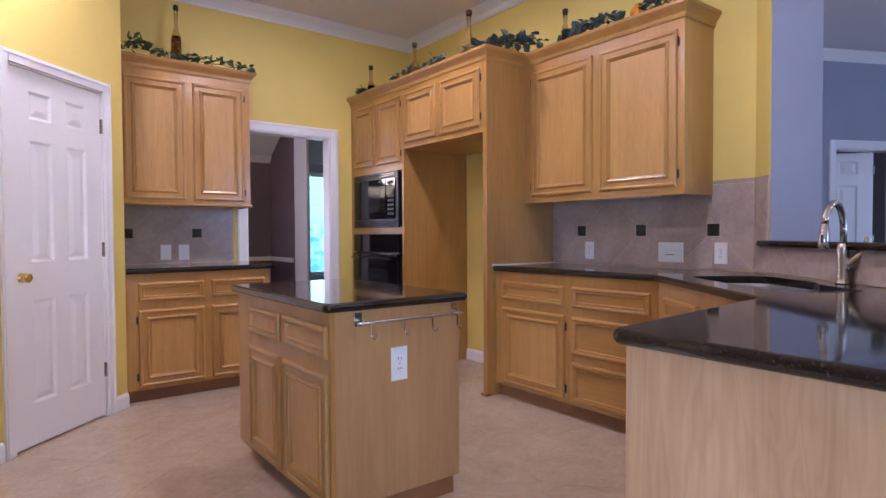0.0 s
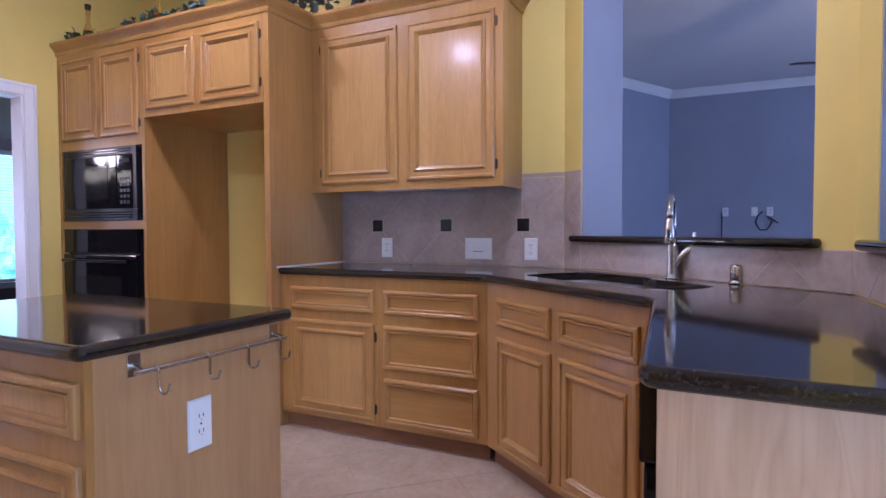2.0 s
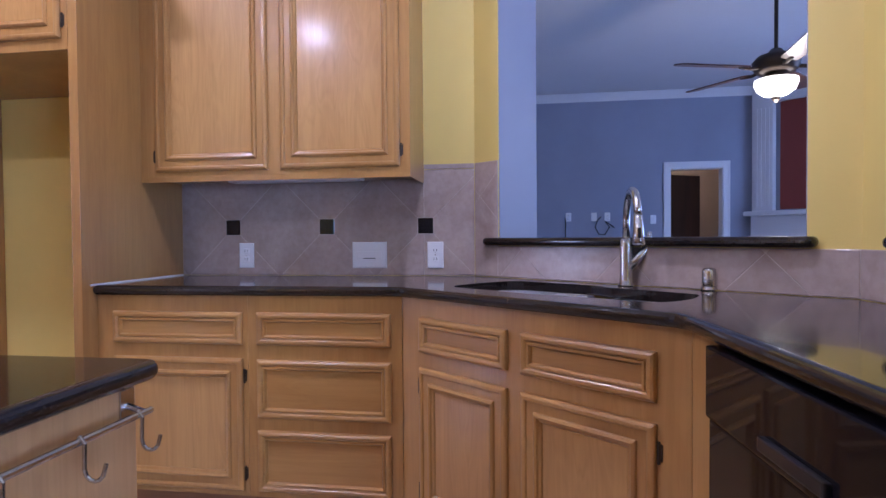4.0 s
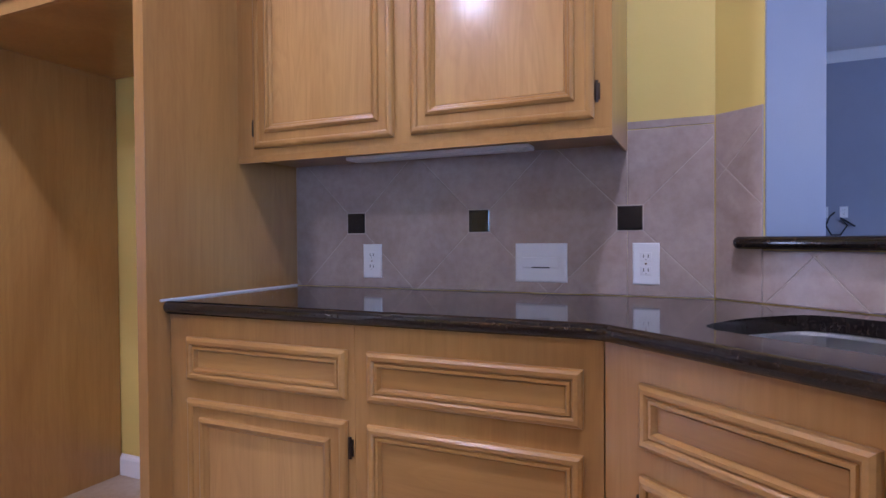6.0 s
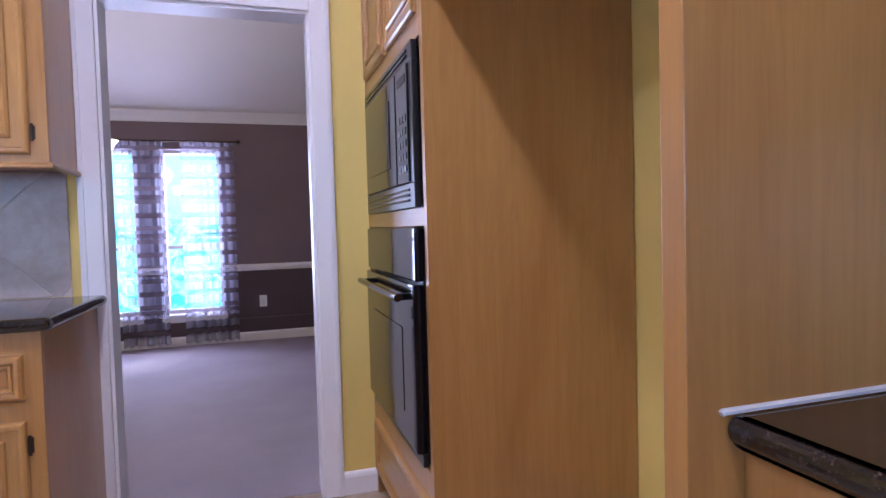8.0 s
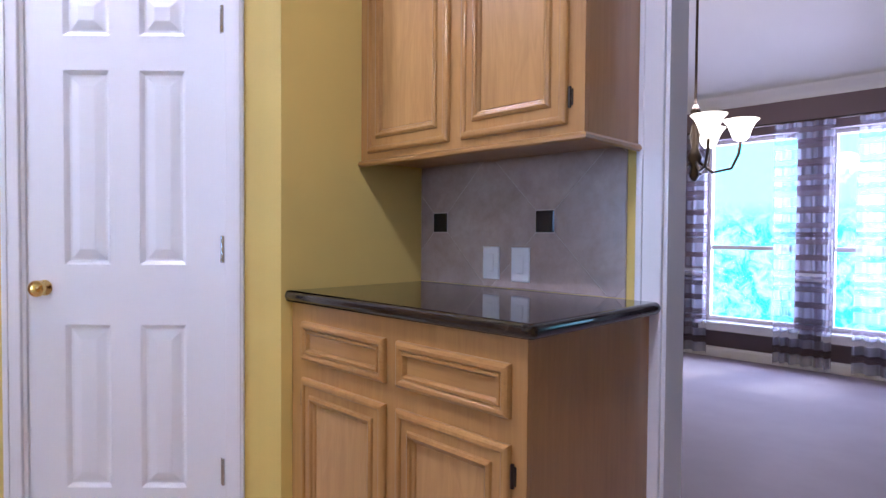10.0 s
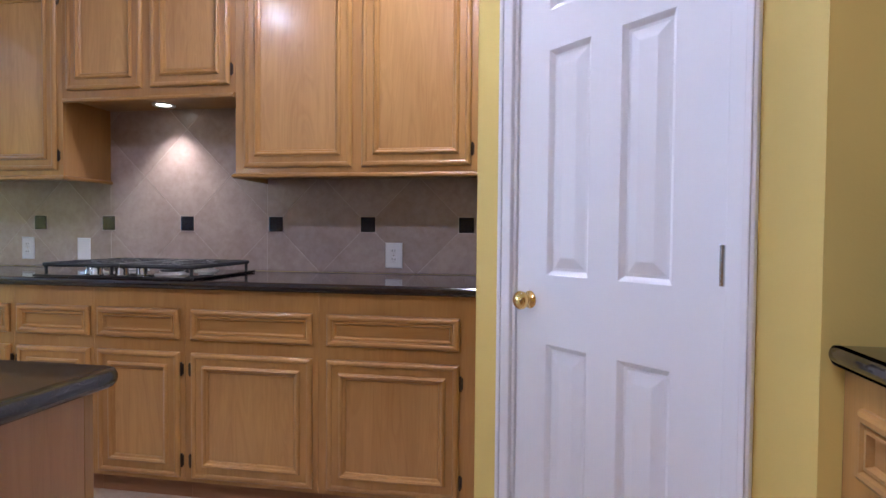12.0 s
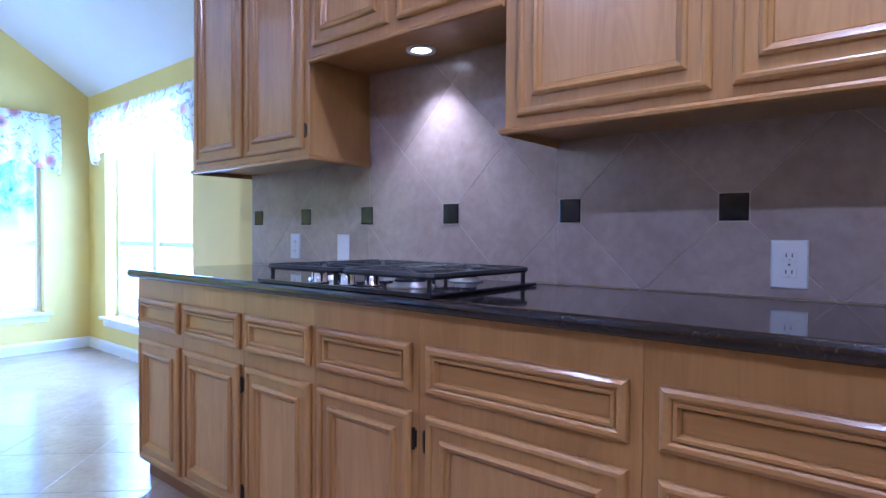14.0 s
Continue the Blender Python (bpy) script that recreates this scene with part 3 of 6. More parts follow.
# dining room beyond the doorway
YDN = 8.62
wall_with_holes("wall_dining_north", -3.60, 1.2, 0, 2.40, 0.16, [(-1.14, -0.38, 0.33, 2.0), (-1.93, -1.37, 0.33, 2.0)], run(0, YDN, 180), MAUVE, "mauve-grey dining wall with two windows")
wall("wall_dining_east", [(3.45, 7.72), (3.60, 7.72), (3.60, YDN + 0.1), (3.45, YDN + 0.1)], 0, 3.0, MAUVE)
wall("wall_dining_west", [(-1.2, 4.8), (-1.05, 4.8), (-1.05, YDN), (-1.2, YDN)], 0, 3.75, MAUVE)
setting("trim_dining_column", box(3.42, 3.46, 7.20, 7.62, 0, 3.72, 0.006), WHITE, "white square column at the room opening")
bm = bmesh.new()
prof = [(YDN + 0.05, 2.32), (6.45, 3.70), (4.78, 3.70), (4.78, 3.85), (6.40, 3.85), (YDN + 0.05, 2.5)]
ends = [[bm.verts.new((x, y, z)) for y, z in prof] for x in (-1.2, 7.2)]
for i in range(6):
    bm.faces.new((ends[0][i], ends[0][(i + 1) % 6], ends[1][(i + 1) % 6], ends[1][i]))
bm.faces.new(ends[0])
bm.faces.new(ends[1][::-1])
setting("ceiling_dining", bm, CEIL, "white sloped dining ceiling")
wall_with_holes("wall_foyer_north", -7.1, -3.6, 0, 3.4, 0.16, [(-5.4, -4.38, 0.45, 2.25), (-5.4, -4.38, 2.42, 2.75)], run(0, 9.2, 180), MAUVE)
wall("wall_foyer_east", [(7.0, 4.8), (7.15, 4.8), (7.15, 9.3), (7.0, 9.3)], 0, 3.8, MAUVE)
wall("wall_foyer_south", [(3.6, 4.80), (7.1, 4.80), (7.1, 4.95), (3.6, 4.95)], 0, 3.8, MAUVE)
setting("floor_dining", box(-1.2, 7.1, 4.76, 9.3, -0.10, 0.004), CARPET, "lavender-grey dining carpet")
# living room beyond the pass-through
XL = 8.9
wall_with_holes("wall_living_east", -1.95, 1.2, 0, 3.05, 0.15, [(-1.562, -0.885, 0, 2.0)], run(XL, 0, 90), BLUEGREY, "grey-blue living room wall with a doorway")
a, b = Vector((8.9, 1.17)), Vector((6.35, 2.42))
DEG_NE = math.degrees(math.atan2(b.y - a.y, b.x - a.x)) - 0
RUN_NE = run(a.x, a.y, DEG_NE)
wall_with_holes("wall_living_northeast", 0, (b - a).length, 0, 3.05, 0.15, [(1.21, 2.04, 0, 2.03)], RUN_NE, BLUEGREY, "grey-blue angled wall with a doorway")
wall("wall_living_north", [(3.6, 2.42), (6.5, 2.42), (6.5, 2.57), (3.6, 2.57)], 0, 3.05, BLUEGREY)
FP = Vector((8.9, -1.92))
wall("wall_living_southeast", [(8.9, -1.92), (6.6, -4.22), (6.75, -4.4), (9.1, -2.0)], 0, 3.05, BLUEGREY, "grey-blue fireplace wall")
# Unseen wall; its opening is made up to let the fill light in.
wall_with_holes("wall_living_south", 1.6, 7.2, 0, 3.05, 0.15, [(3.7, 6.7, 0.5, 2.7)], run(0, -4.8, 0), BLUEGREY)
wall("wall_living_west", [(1.80, -4.9), (1.95, -4.9), (1.95, -0.36), (1.80, -0.36)], 0, 3.05, BLUEGREY)
setting("ceiling_living", prism([(2.75, -0.30), (1.7, -0.40), (1.7, -5.0), (9.4, -5.0), (9.4, 2.7), (3.6, 2.7), (3.72, 1.0)], 3.05, 3.17), CEIL, "white living room ceiling")
setting("floor_living", prism([(2.7, -0.25), (1.72, -0.36), (1.72, -5.0), (12.0, -5.0), (12.0, 4.6), (3.52, 4.6), (3.52, 1.2)], -0.10, 0.002), LIVCARPET, "grey living room carpet")
# rooms behind the living room's doorways
wall("wall_hall_east", [(10.6, -2.6), (10.75, -2.6), (10.75, 0.2), (10.6, 0.2)], 0, 3.05, TANPAINT)
wall("wall_hall_south", [(9.05, -2.65), (10.7, -2.65), (10.7, -2.5), (9.05, -2.5)], 0, 3.05, TANPAINT)
wall("wall_hall_north", [(9.05, 0.1), (10.7, 0.1), (10.7, 0.25), (9.05, 0.25)], 0, 3.05, TANPAINT)
setting("ceiling_hall", box(9.05, 10.8, -2.65, 0.25, 2.6, 2.7), CEIL)
wall("wall_study_north", [(6.4, 4.4), (10.2, 4.4), (10.2, 4.55), (6.4, 4.55)], 0, 3.05, BLUEGREY)
wall("wall_study_east", [(10.05, 1.1), (10.2, 1.1), (10.2, 4.5), (10.05, 4.5)], 0, 3.05, BLUEGREY)
wall("wall_study_west", [(6.4, 2.57), (6.55, 2.57), (6.55, 4.5), (6.4, 4.5)], 0, 3.05, BLUEGREY)
setting("ceiling_study", prism([(6.4, 2.6), (9.05, 1.2), (10.2, 1.1), (10.2, 4.5), (6.4, 4.5)], 2.7, 2.8), CEIL)

# crown mouldings, baseboards, casings
CROWN = [(0, -0.105), (0.008, -0.105), (0.012, -0.088), (0.030, -0.060), (0.055, -0.034), (0.068, -0.020), (0.074, -0.008), (0.080, 0.0), (0, 0.0)]


def crown_on(name, path, z):
    setting(name, moulding(path, [(d, z + h) for d, h in CROWN]), WHITE, "white crown moulding")


crown_on("trim_crown_kitchen", [(XE, 1.3), (XE, YN), (0.71, YN), (0.71, 4.05), (-0.04, 3.30)], CEIL_Z - 0.002)
crown_on("trim_crown_living", [(6.9, -3.90), (8.9, -1.92), (8.9, 1.17), (6.35, 2.42), (3.7, 2.42)], 3.04)
crown_on("trim_crown_dining", [(3.45, YDN), (-1.0, YDN)], 2.375)
BASE = [(0, 0.0), (0.014, 0.0), (0.014, 0.075), (0.010, 0.088), (0.004, 0.096), (0, 0.098)]


def baseboard(path, z=0.0):
    setting("baseboard", moulding(path, [(d, z + h) for d, h in BASE]), WHITE, "white painted baseboard")


baseboard([(XE, 2.80), (XE, 3.79)])
baseboard([(2.79, YN), (2.60, YN)])
d0 = Vector((0.127, 3.467))
baseboard([tuple(d0 + Vector((S2, S2)) * 0.824), tuple(d0 + Vector((S2, S2)) * 0.705)])
baseboard([tuple(d0 + Vector((S2, S2)) * -0.12), tuple(d0 + Vector((S2, S2)) * -0.225)])
baseboard([(1.65, YNS), (XNW, YNS), (XNW, 0.2)][::-1])
baseboard([(3.45, YDN), (-1.0, YDN)])
baseboard([(3.45, 7.74), (3.45, YDN)])
baseboard([(8.9, -0.74), (8.9, 1.17), (7.85, 1.685)])
baseboard([(8.9, -1.92), (8.9, -1.65)])
RAIL = [(0, 0.74), (0.012, 0.745), (0.022, 0.765), (0.026, 0.785), (0.018, 0.80), (0, 0.81)]
for k, path in enumerate(([(3.45, 7.74), (3.45, YDN), (1.94, YDN)], [(1.36, YDN), (1.15, YDN)], [(0.37, YDN), (-1.0, YDN)])):
    setting("trim_chair_rail_%d" % (k + 1), moulding(path, RAIL), WHITE, "white chair rail")
    setting("trim_wainscot_%d" % (k + 1), moulding(path, [(0.003, 0.245), (0.003, 0.742), (0, 0.742), (0, 0.245)]), PLUM, "dark plum paint below the chair rail")
setting("trim_wainscot_low", moulding([(3.45, 7.74), (3.45, YDN), (-1.0, YDN)], [(0.003, 0.10), (0.003, 0.24), (0, 0.24), (0, 0.10)]), PLUM, "dark plum paint below the windows")


def casing(name, u0, u1, top, m, width=0.075, depth=0.016, label="white door casing"):
    """Casing on the room side of an opening in a wall frame."""
    bm = bmesh.new()
    for a, b, c, d in ((u0 - width, u0, 0.0, top + width), (u1, u1 + width, 0.0, top + width)):
        box(a, b, 0, depth, c, d, 0.004, bm)
        box(a + 0.008 if a < u0 else b - 0.024, a + 0.024 if a < u0 else b - 0.008, depth - 0.001, depth + 0.006, c, d, 0.003, bm)
    box(u0, u1, 0, depth, top, top + width, 0.004, bm)
    box(u0 - width + 0.02, u1 + width - 0.02, depth - 0.001, depth + 0.006, top + width - 0.024, top + width - 0.008, 0.003, bm)
    ob = setting(name, bm, WHITE, label)
    ob.matrix_world = m
    return ob


def jambs(name, u0, u1, top, thick, m, material=None):
    bm = box(u0, u0 + 0.012, -thick - 0.002, 0.002, 0, top)
    box(u1 - 0.012, u1, -thick - 0.002, 0.002, 0, top, bm=bm)
    box(u0 + 0.012, u1 - 0.012, -thick - 0.002, 0.002, top - 0.012, top, bm=bm)
    ob = setting(name, bm, material or WHITE, "white door jamb")
    ob.matrix_world = m


casing("trim_doorway", -2.535, -1.745, 2.052, RUN_N, 0.082)
jambs("trim_doorway_jamb", -2.535, -1.745, 2.052, 0.12, RUN_N)
casing("trim_pantry", -0.640, 0.050, 2.045, DIAG_P_IN, 0.062)
jambs("trim_pantry_jamb", -0.640, 0.050, 2.045, 0.11, DIAG_P_IN)
casing("trim_living_door", -1.562, -0.885, 2.0, run(XL, 0, 90), 0.085)
jambs("trim_living_jamb", -1.562, -0.885, 2.0, 0.15, run(XL, 0, 90))
casing("trim_study_door", 1.21, 2.04, 2.03, RUN_NE, 0.085)
jambs("trim_study_jamb", 1.21, 2.04, 2.03, 0.15, RUN_NE)


def six_panel_door(name, u0, u1, z0, z1, v, m, material, label, knob_u, hinge_u, steps_depth=0.006):
    """A six-panel door in a wall frame; its face at v."""
    th = thing(name, label, "door", m)
    w = u1 - u0
    st, mid = 0.125 * w / 0.66, 0.10 * w / 0.66
    pw = (w - 2 * st - mid) / 2
    rows = [(0.24, 0.80), (1.005, 1.66), (1.775, 1.925)]
    bm = bmesh.new()
    us = [u0, u0 + st, u0 + st + pw, u0 + st + pw + mid, u1 - st, u1]
    zs = [z0]
    for a, b in rows:
        zs += [a, b]
    zs.append(z1)
    grid = {(i, j): bm.verts.new((u, v, z)) for i, u in enumerate(us) for j, z in enumerate(zs)}
    for i in range(5):
        for j in range(len(zs) - 1):
            if i in (1, 3) and j % 2 == 1:
                continue
            bm.faces.new((grid[i, j], grid[i + 1, j], grid[i + 1, j + 1], grid[i, j + 1]))
    for i in (1, 3):
        for j in (1, 3, 5):
            panelled(us[i + 1] - us[i], zs[j + 1] - zs[j], [(0, 0), (0.006, -0.004), (0.014, -0.011), (0.022, -0.011), (0.048, -0.003), (0.052, -0.002)], us[i], zs[j], v, bm, back=False)
    box(u0, u1, v - 0.034, v - 0.012, z0, z1, bm=bm)
    bmesh.ops.remove_doubles(bm, verts=bm.verts[:], dist=0.0004)
    part("door_leaf", bm, material, th)
    if knob_u is not None:
        k = part("door_knob", lathe([(0.027, 0), (0.026, 0.003), (0.013, 0.007), (0.011, 0.016), (0.020, 0.022), (0.027, 0.032), (0.028, 0.042), (0.022, 0.050), (0.010, 0.053)], 24), BRASS, th, "polished brass knob")
        smooth(k)
        k.matrix_local = Matrix.Translation((knob_u, v, 0.925)) @ pose(0, 0, 0, -90, 0, 0)
    for z in (0.30, 1.06, 1.83):
        bm = tube([(hinge_u, v + 0.008, z - 0.045), (hinge_u, v + 0.008, z + 0.045)], 0.006, 8)
        box(hinge_u - 0.010, hinge_u + 0.010, v - 0.002, v + 0.003, z - 0.045, z + 0.045, bm=bm)
        part("hinge", bm, STEEL, th, "satin metal hinge")
    return th


six_panel_door("pantry_door", -0.626, 0.036, 0.012, 2.032, -0.006, DIAG_P_IN, WHITE, "white six-panel pantry door with a brass knob, closed", -0.020, -0.628)
bpy.context.view_layer.update()


# ---- cabinets ----
CAB_CROWN = [(0, 0.0), (0.006, 0.0), (0.010, 0.012), (0.012, 0.026), (0.022, 0.040), (0.038, 0.058), (0.046, 0.070), (0.048, 0.086), (0, 0.086)]
TOP_Z = 2.365


def upper_cabinet(u0, u1, z0, depth, doors, m, label, name="wall_cabinet", group="wall cabinets"):
    """doors: (u0, u1, z0, z1, hinge side)."""
    th = thing(name, label, "cabinet", m, group)
    part("body", box(u0, u1, 0.004, depth - 0.02, z0, TOP_Z, 0.001), WOOD_V, th)
    face_frame(u0, u1, z0, TOP_Z, depth, th)
    for a, b, c, d, hs in doors:
        cab_door(a, b, c, d, depth, th, hs)
    return th


def base_cabinet(u0, u1, depth, fronts, m, label, name="base_cabinet", group="base cabinets", toe=True, back=0.004):
    """fronts: (u0, u1, z0, z1, is drawer, hinge side)."""
    th = thing(name, label, "cabinet", m, group)
    part("body", box(u0, u1, back, depth - 0.02, 0.085, 0.884, 0.001), WOOD_V, th)
    face_frame(u0, u1, 0.085, 0.884, depth, th)
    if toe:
        part("toe_kick", box(u0, u1, back, depth - 0.045, 0.0, 0.085), WOOD_TOE, th, "toe kick in darker oak")
    for a, b, c, d, dr, hs in fronts:
        cab_door(a, b, c, d, depth, th, hs, dr)
    return th


def trim_piece(name, path, profile, z, label):
    """A wooden moulding along the fronts of wall cabinets."""
    return tagged(obj(name, moulding(path, [(d, z + h) for d, h in profile]), WOOD_H), label, "moulding")


UD = 0.318
ZB = 1.388
# east wall
upper_cabinet(1.485, 2.742, ZB, UD, [(2.125, 2.665, 1.412, 2.30, 1), (1.53, 2.065, 1.412, 2.30, -1)], RUN_E, "honey oak double-door wall cabinet above the granite counter")
LRAIL = [(0, 0.0), (0.008, -0.002), (0.014, -0.010), (0.013, -0.018), (0.004, -0.022), (0, -0.022)]
trim_piece("light_rail", [(XE, 1.485), (XE - UD, 1.485), (XE - UD, 2.742)][::-1], [(d, h) for d, h in LRAIL], ZB, "honey oak rail under the wall cabinet")
# refrigerator surround and oven tower
FD = 0.69
th = thing("refrigerator_panel", "tall honey oak end panel beside the empty refrigerator bay", "cabinet panel", RUN_E)
part("panel", box(2.742, 2.782, 0.004, FD, 0.0, TOP_Z, 0.002), WOOD_V, th)
part("foot_block", box(2.735, 2.80, FD - 0.03, FD + 0.012, 0.0, 0.018, 0.003), WOOD_TOE, th)
upper_cabinet(2.783, 3.785, 1.86, FD, [(2.81, 3.275, 1.905, 2.315, -1), (3.325, 3.76, 1.905, 2.315, 1)], RUN_E, "honey oak cabinet over the empty refrigerator bay")
OV0, OV1 = 3.786, 4.694
th = thing("oven_tower", "tall honey oak cabinet holding microwave and wall oven", "cabinet", RUN_E)
for a, b in ((OV0, OV0 + 0.03), (OV1 - 0.03, OV1)):
    part("side_panel", box(a, b, 0.004, FD, 0.0, TOP_Z, 0.001), WOOD_V, th)
part("back_panel", box(OV0 + 0.03, OV1 - 0.03, 0.004, 0.03, 0.0, TOP_Z), WOOD_V, th)
for nm, z0, z1 in (("lower_box", 0.085, 0.425), ("middle_rail", 1.150, 1.203), ("upper_box", 1.694, TOP_Z)):
    part(nm, box(OV0 + 0.03, OV1 - 0.03, 0.03, FD, z0, z1), WOOD_H if nm == "middle_rail" else WOOD_V, th)
cab_door(OV0 + 0.05, (OV0 + OV1) / 2 - 0.02, 1.762, 2.315, FD, th, -1)
cab_door((OV0 + OV1) / 2 + 0.02, OV1 - 0.05, 1.762, 2.315, FD, th, 1)
cab_door(OV0 + 0.06, OV1 - 0.06, 0.12, 0.34, FD, th, 0, True)


def wall_oven(m, u0, u1):
    th = thing("wall_oven", "black glass built-in wall oven", "oven", m)
    z0, z1 = 0.425, 1.150
    part("oven_body", box(u0 + 0.01, u1 - 0.01, 0.06, FD - 0.005, z0 + 0.008, z1 - 0.008), BLACKPLASTIC, th)
    part("control_panel", box(u0, u1, FD - 0.004, FD + 0.022, 0.985, z1 - 0.004, 0.004), BLACKGLOSS, th)
    d = part("oven_door", box(u0, u1, FD - 0.004, FD + 0.03, 0.470, 0.975, 0.006), BLACKGLOSS, th)
    part("oven_window", box(u0 + 0.15, u1 - 0.15, FD + 0.0305, FD + 0.032, 0.56, 0.83, 0.0008), DARKPANE, d, "dark oven window")
    bm = tube([(u0 + 0.05, FD + 0.065, 0.935), (u1 - 0.05, FD + 0.065, 0.935)], 0.012, 12)
    for u in (u0 + 0.08, u1 - 0.08):
        box(u - 0.012, u + 0.012, FD + 0.028, FD + 0.062, 0.925, 0.945, 0.002, bm)
    part("handle", bm, BLACKGLOSS, d, "black bar handle")
    part("vent_strip", box(u0, u1, FD - 0.004, FD + 0.012, z0 + 0.004, 0.465, 0.002), BLACKPLASTIC, th)


def microwave(m, u0, u1):
    th = thing("microwave", "black built-in microwave with a trim frame", "microwave", m)
    z0, z1 = 1.205, 1.692
    bm = box(u0, u1, FD - 0.004, FD + 0.016, z1 - 0.055, z1, 0.003)
    box(u0, u1, FD - 0.004, FD + 0.016, z0, z0 + 0.075, 0.003, bm)
    for a, b in ((u0, u0 + 0.04), (u1 - 0.04, u1)):
        box(a, b, FD - 0.004, FD + 0.016, z0 + 0.075, z1 - 0.055, 0.003, bm)
    part("trim_frame", bm, BLACKPLASTIC, th)
    for z in (z0 + 0.018, z0 + 0.034, z0 + 0.050, z1 - 0.040, z1 - 0.024):
        part("vent_louvre", box(u0 + 0.05, u1 - 0.05, FD + 0.014, FD + 0.021, z, z + 0.008, 0.002), BLACKGLOSS, th)
    part("oven_body", box(u0 + 0.03, u1 - 0.03, 0.20, FD - 0.005, z0 + 0.01, z1 - 0.01), BLACKPLASTIC, th)
    cu = u0 + 0.04 + 0.15
    d = part("microwave_door", box(cu, u1 - 0.04, FD - 0.002, FD + 0.024, z0 + 0.078, z1 - 0.058, 0.004), BLACKGLOSS, th)
    part("microwave_window", box(cu + 0.09, u1 - 0.11, FD + 0.0245, FD + 0.026, z0 + 0.14, z1 - 0.12, 0.0007), DARKPANE, d)
    p = part("control_panel", box(u0 + 0.04, cu - 0.004, FD - 0.002, FD + 0.022, z0 + 0.078, z1 - 0.058, 0.003), BLACKGLOSS, th)
    part("display", box(u0 + 0.06, cu - 0.03, FD + 0.0222, FD + 0.0235, z1 - 0.11, z1 - 0.085), SLOT, p)
    for r in range(5):
        for c in range(3):
            a = u0 + 0.062 + c * 0.034
            part("button", box(a, a + 0.024, FD + 0.0222, FD + 0.0242, z0 + 0.11 + r * 0.038, z0 + 0.13 + r * 0.038), BLACKPLASTIC, p)


wall_oven(RUN_E, OV0 + 0.065, OV1 - 0.075)
microwave(RUN_E, OV0 + 0.065, OV1 - 0.075)
# crown along the fridge and oven cabinets, then back and along the wall cabinet
trim_piece("cabinet_crown", [(XE - FD, 4.695), (XE - FD, 2.742), (XE - UD, 2.742), (XE - UD, 1.485), (XE - 0.003, 1.485)], [(-d, h) for d, h in CAB_CROWN], TOP_Z - 0.005, "stepped honey oak crown moulding on the tall cabinets")
BD = 0.61
base_cabinet(2.085, 2.741, BD, [(2.105, 2.665, 0.690, 0.818, True, 0), (2.105, 2.665, 0.108, 0.635, False, -1)], RUN_E, "honey oak base cabinet with one drawer and one door")
base_cabinet(1.462, 2.084, BD, [(1.505, 2.045, 0.690, 0.818, True, 0), (1.505, 2.045, 0.402, 0.632, True, 0), (1.505, 2.045, 0.110, 0.352, True, 0)], RUN_E, "honey oak base cabinet with three drawers")
# angled sink base
SK_A, SK_B = Vector((2.84, 1.46)), Vector((2.15, 0.60))
DEG_K = math.degrees(math.atan2(SK_A.y - SK_B.y, SK_A.x - SK_B.x))
LK = (SK_A - SK_B).length
RUN_K = run(SK_B.x, SK_B.y, DEG_K)
th = thing("sink_cabinet", "angled honey oak sink cabinet with two drawer fronts and two doors", "cabinet", RUN_K)
part("face_frame", box(0, LK, -0.02, 0.0, 0.085, 0.884, 0.001), WOOD_V, th)
part("side_panel", box(0.0, 0.018, -0.45, -0.021, 0.085, 0.66), WOOD_V, th)
part("side_panel", box(LK - 0.018, LK, -0.30, -0.021, 0.085, 0.66), WOOD_V, th)
part("toe_kick", box(0, LK, -0.065, -0.045, 0.0, 0.085), WOOD_TOE, th, "toe kick in darker oak")
for a, b, hs in ((0.088, 0.522, -1), (0.579, 0.998, 1)):
    cab_door(a, b, 0.690, 0.818, 0.0, th, 0, True)
    cab_door(a, b, 0.108, 0.635, 0.0, th, hs)
# peninsula: filler, dishwasher, end panel
PEN_A, PEN_B = Vector((2.15, 0.60)), Vector((1.212, 0.518))
DEG_PEN = math.degrees(math.atan2(PEN_A.y - PEN_B.y, PEN_A.x - PEN_B.x))
LP = (PEN_A - PEN_B).length
RUN_P = run(PEN_B.x, PEN_B.y, DEG_PEN)
th = thing("peninsula_cabinet", "pale birch peninsula end beside the dishwasher", "cabinet", RUN_P)
part("end_panel", box(0.0, 0.02, -0.62, -0.0, 0.0, 0.884, 0.002), WOOD_PALE, th, "pale birch end panel with streaked grain")
part("stile", box(0.02, 0.075, -0.5, 0.0, 0.0, 0.884, 0.001), WOOD_V, th)
part("filler", box(0.79, LP - 0.002, -0.5, 0.0, 0.085, 0.884, 0.001), WOOD_V, th)
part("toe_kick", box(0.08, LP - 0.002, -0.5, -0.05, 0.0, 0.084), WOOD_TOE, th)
th = thing("dishwasher", "black dishwasher under the peninsula counter", "dishwasher", RUN_P)
part("tub", box(0.085, 0.785, -0.5, -0.01, 0.09, 0.878), BLACKPLASTIC, th)
part("door", box(0.085, 0.785, -0.008, 0.022, 0.13, 0.72, 0.006), BLACKGLOSS, th)
p = part("control_panel", box(0.085, 0.785, -0.008, 0.030, 0.725, 0.876, 0.006), BLACKGLOSS, th)
part("handle", box(0.34, 0.53, 0.028, 0.042, 0.745, 0.77, 0.004), BLACKPLASTIC, p)
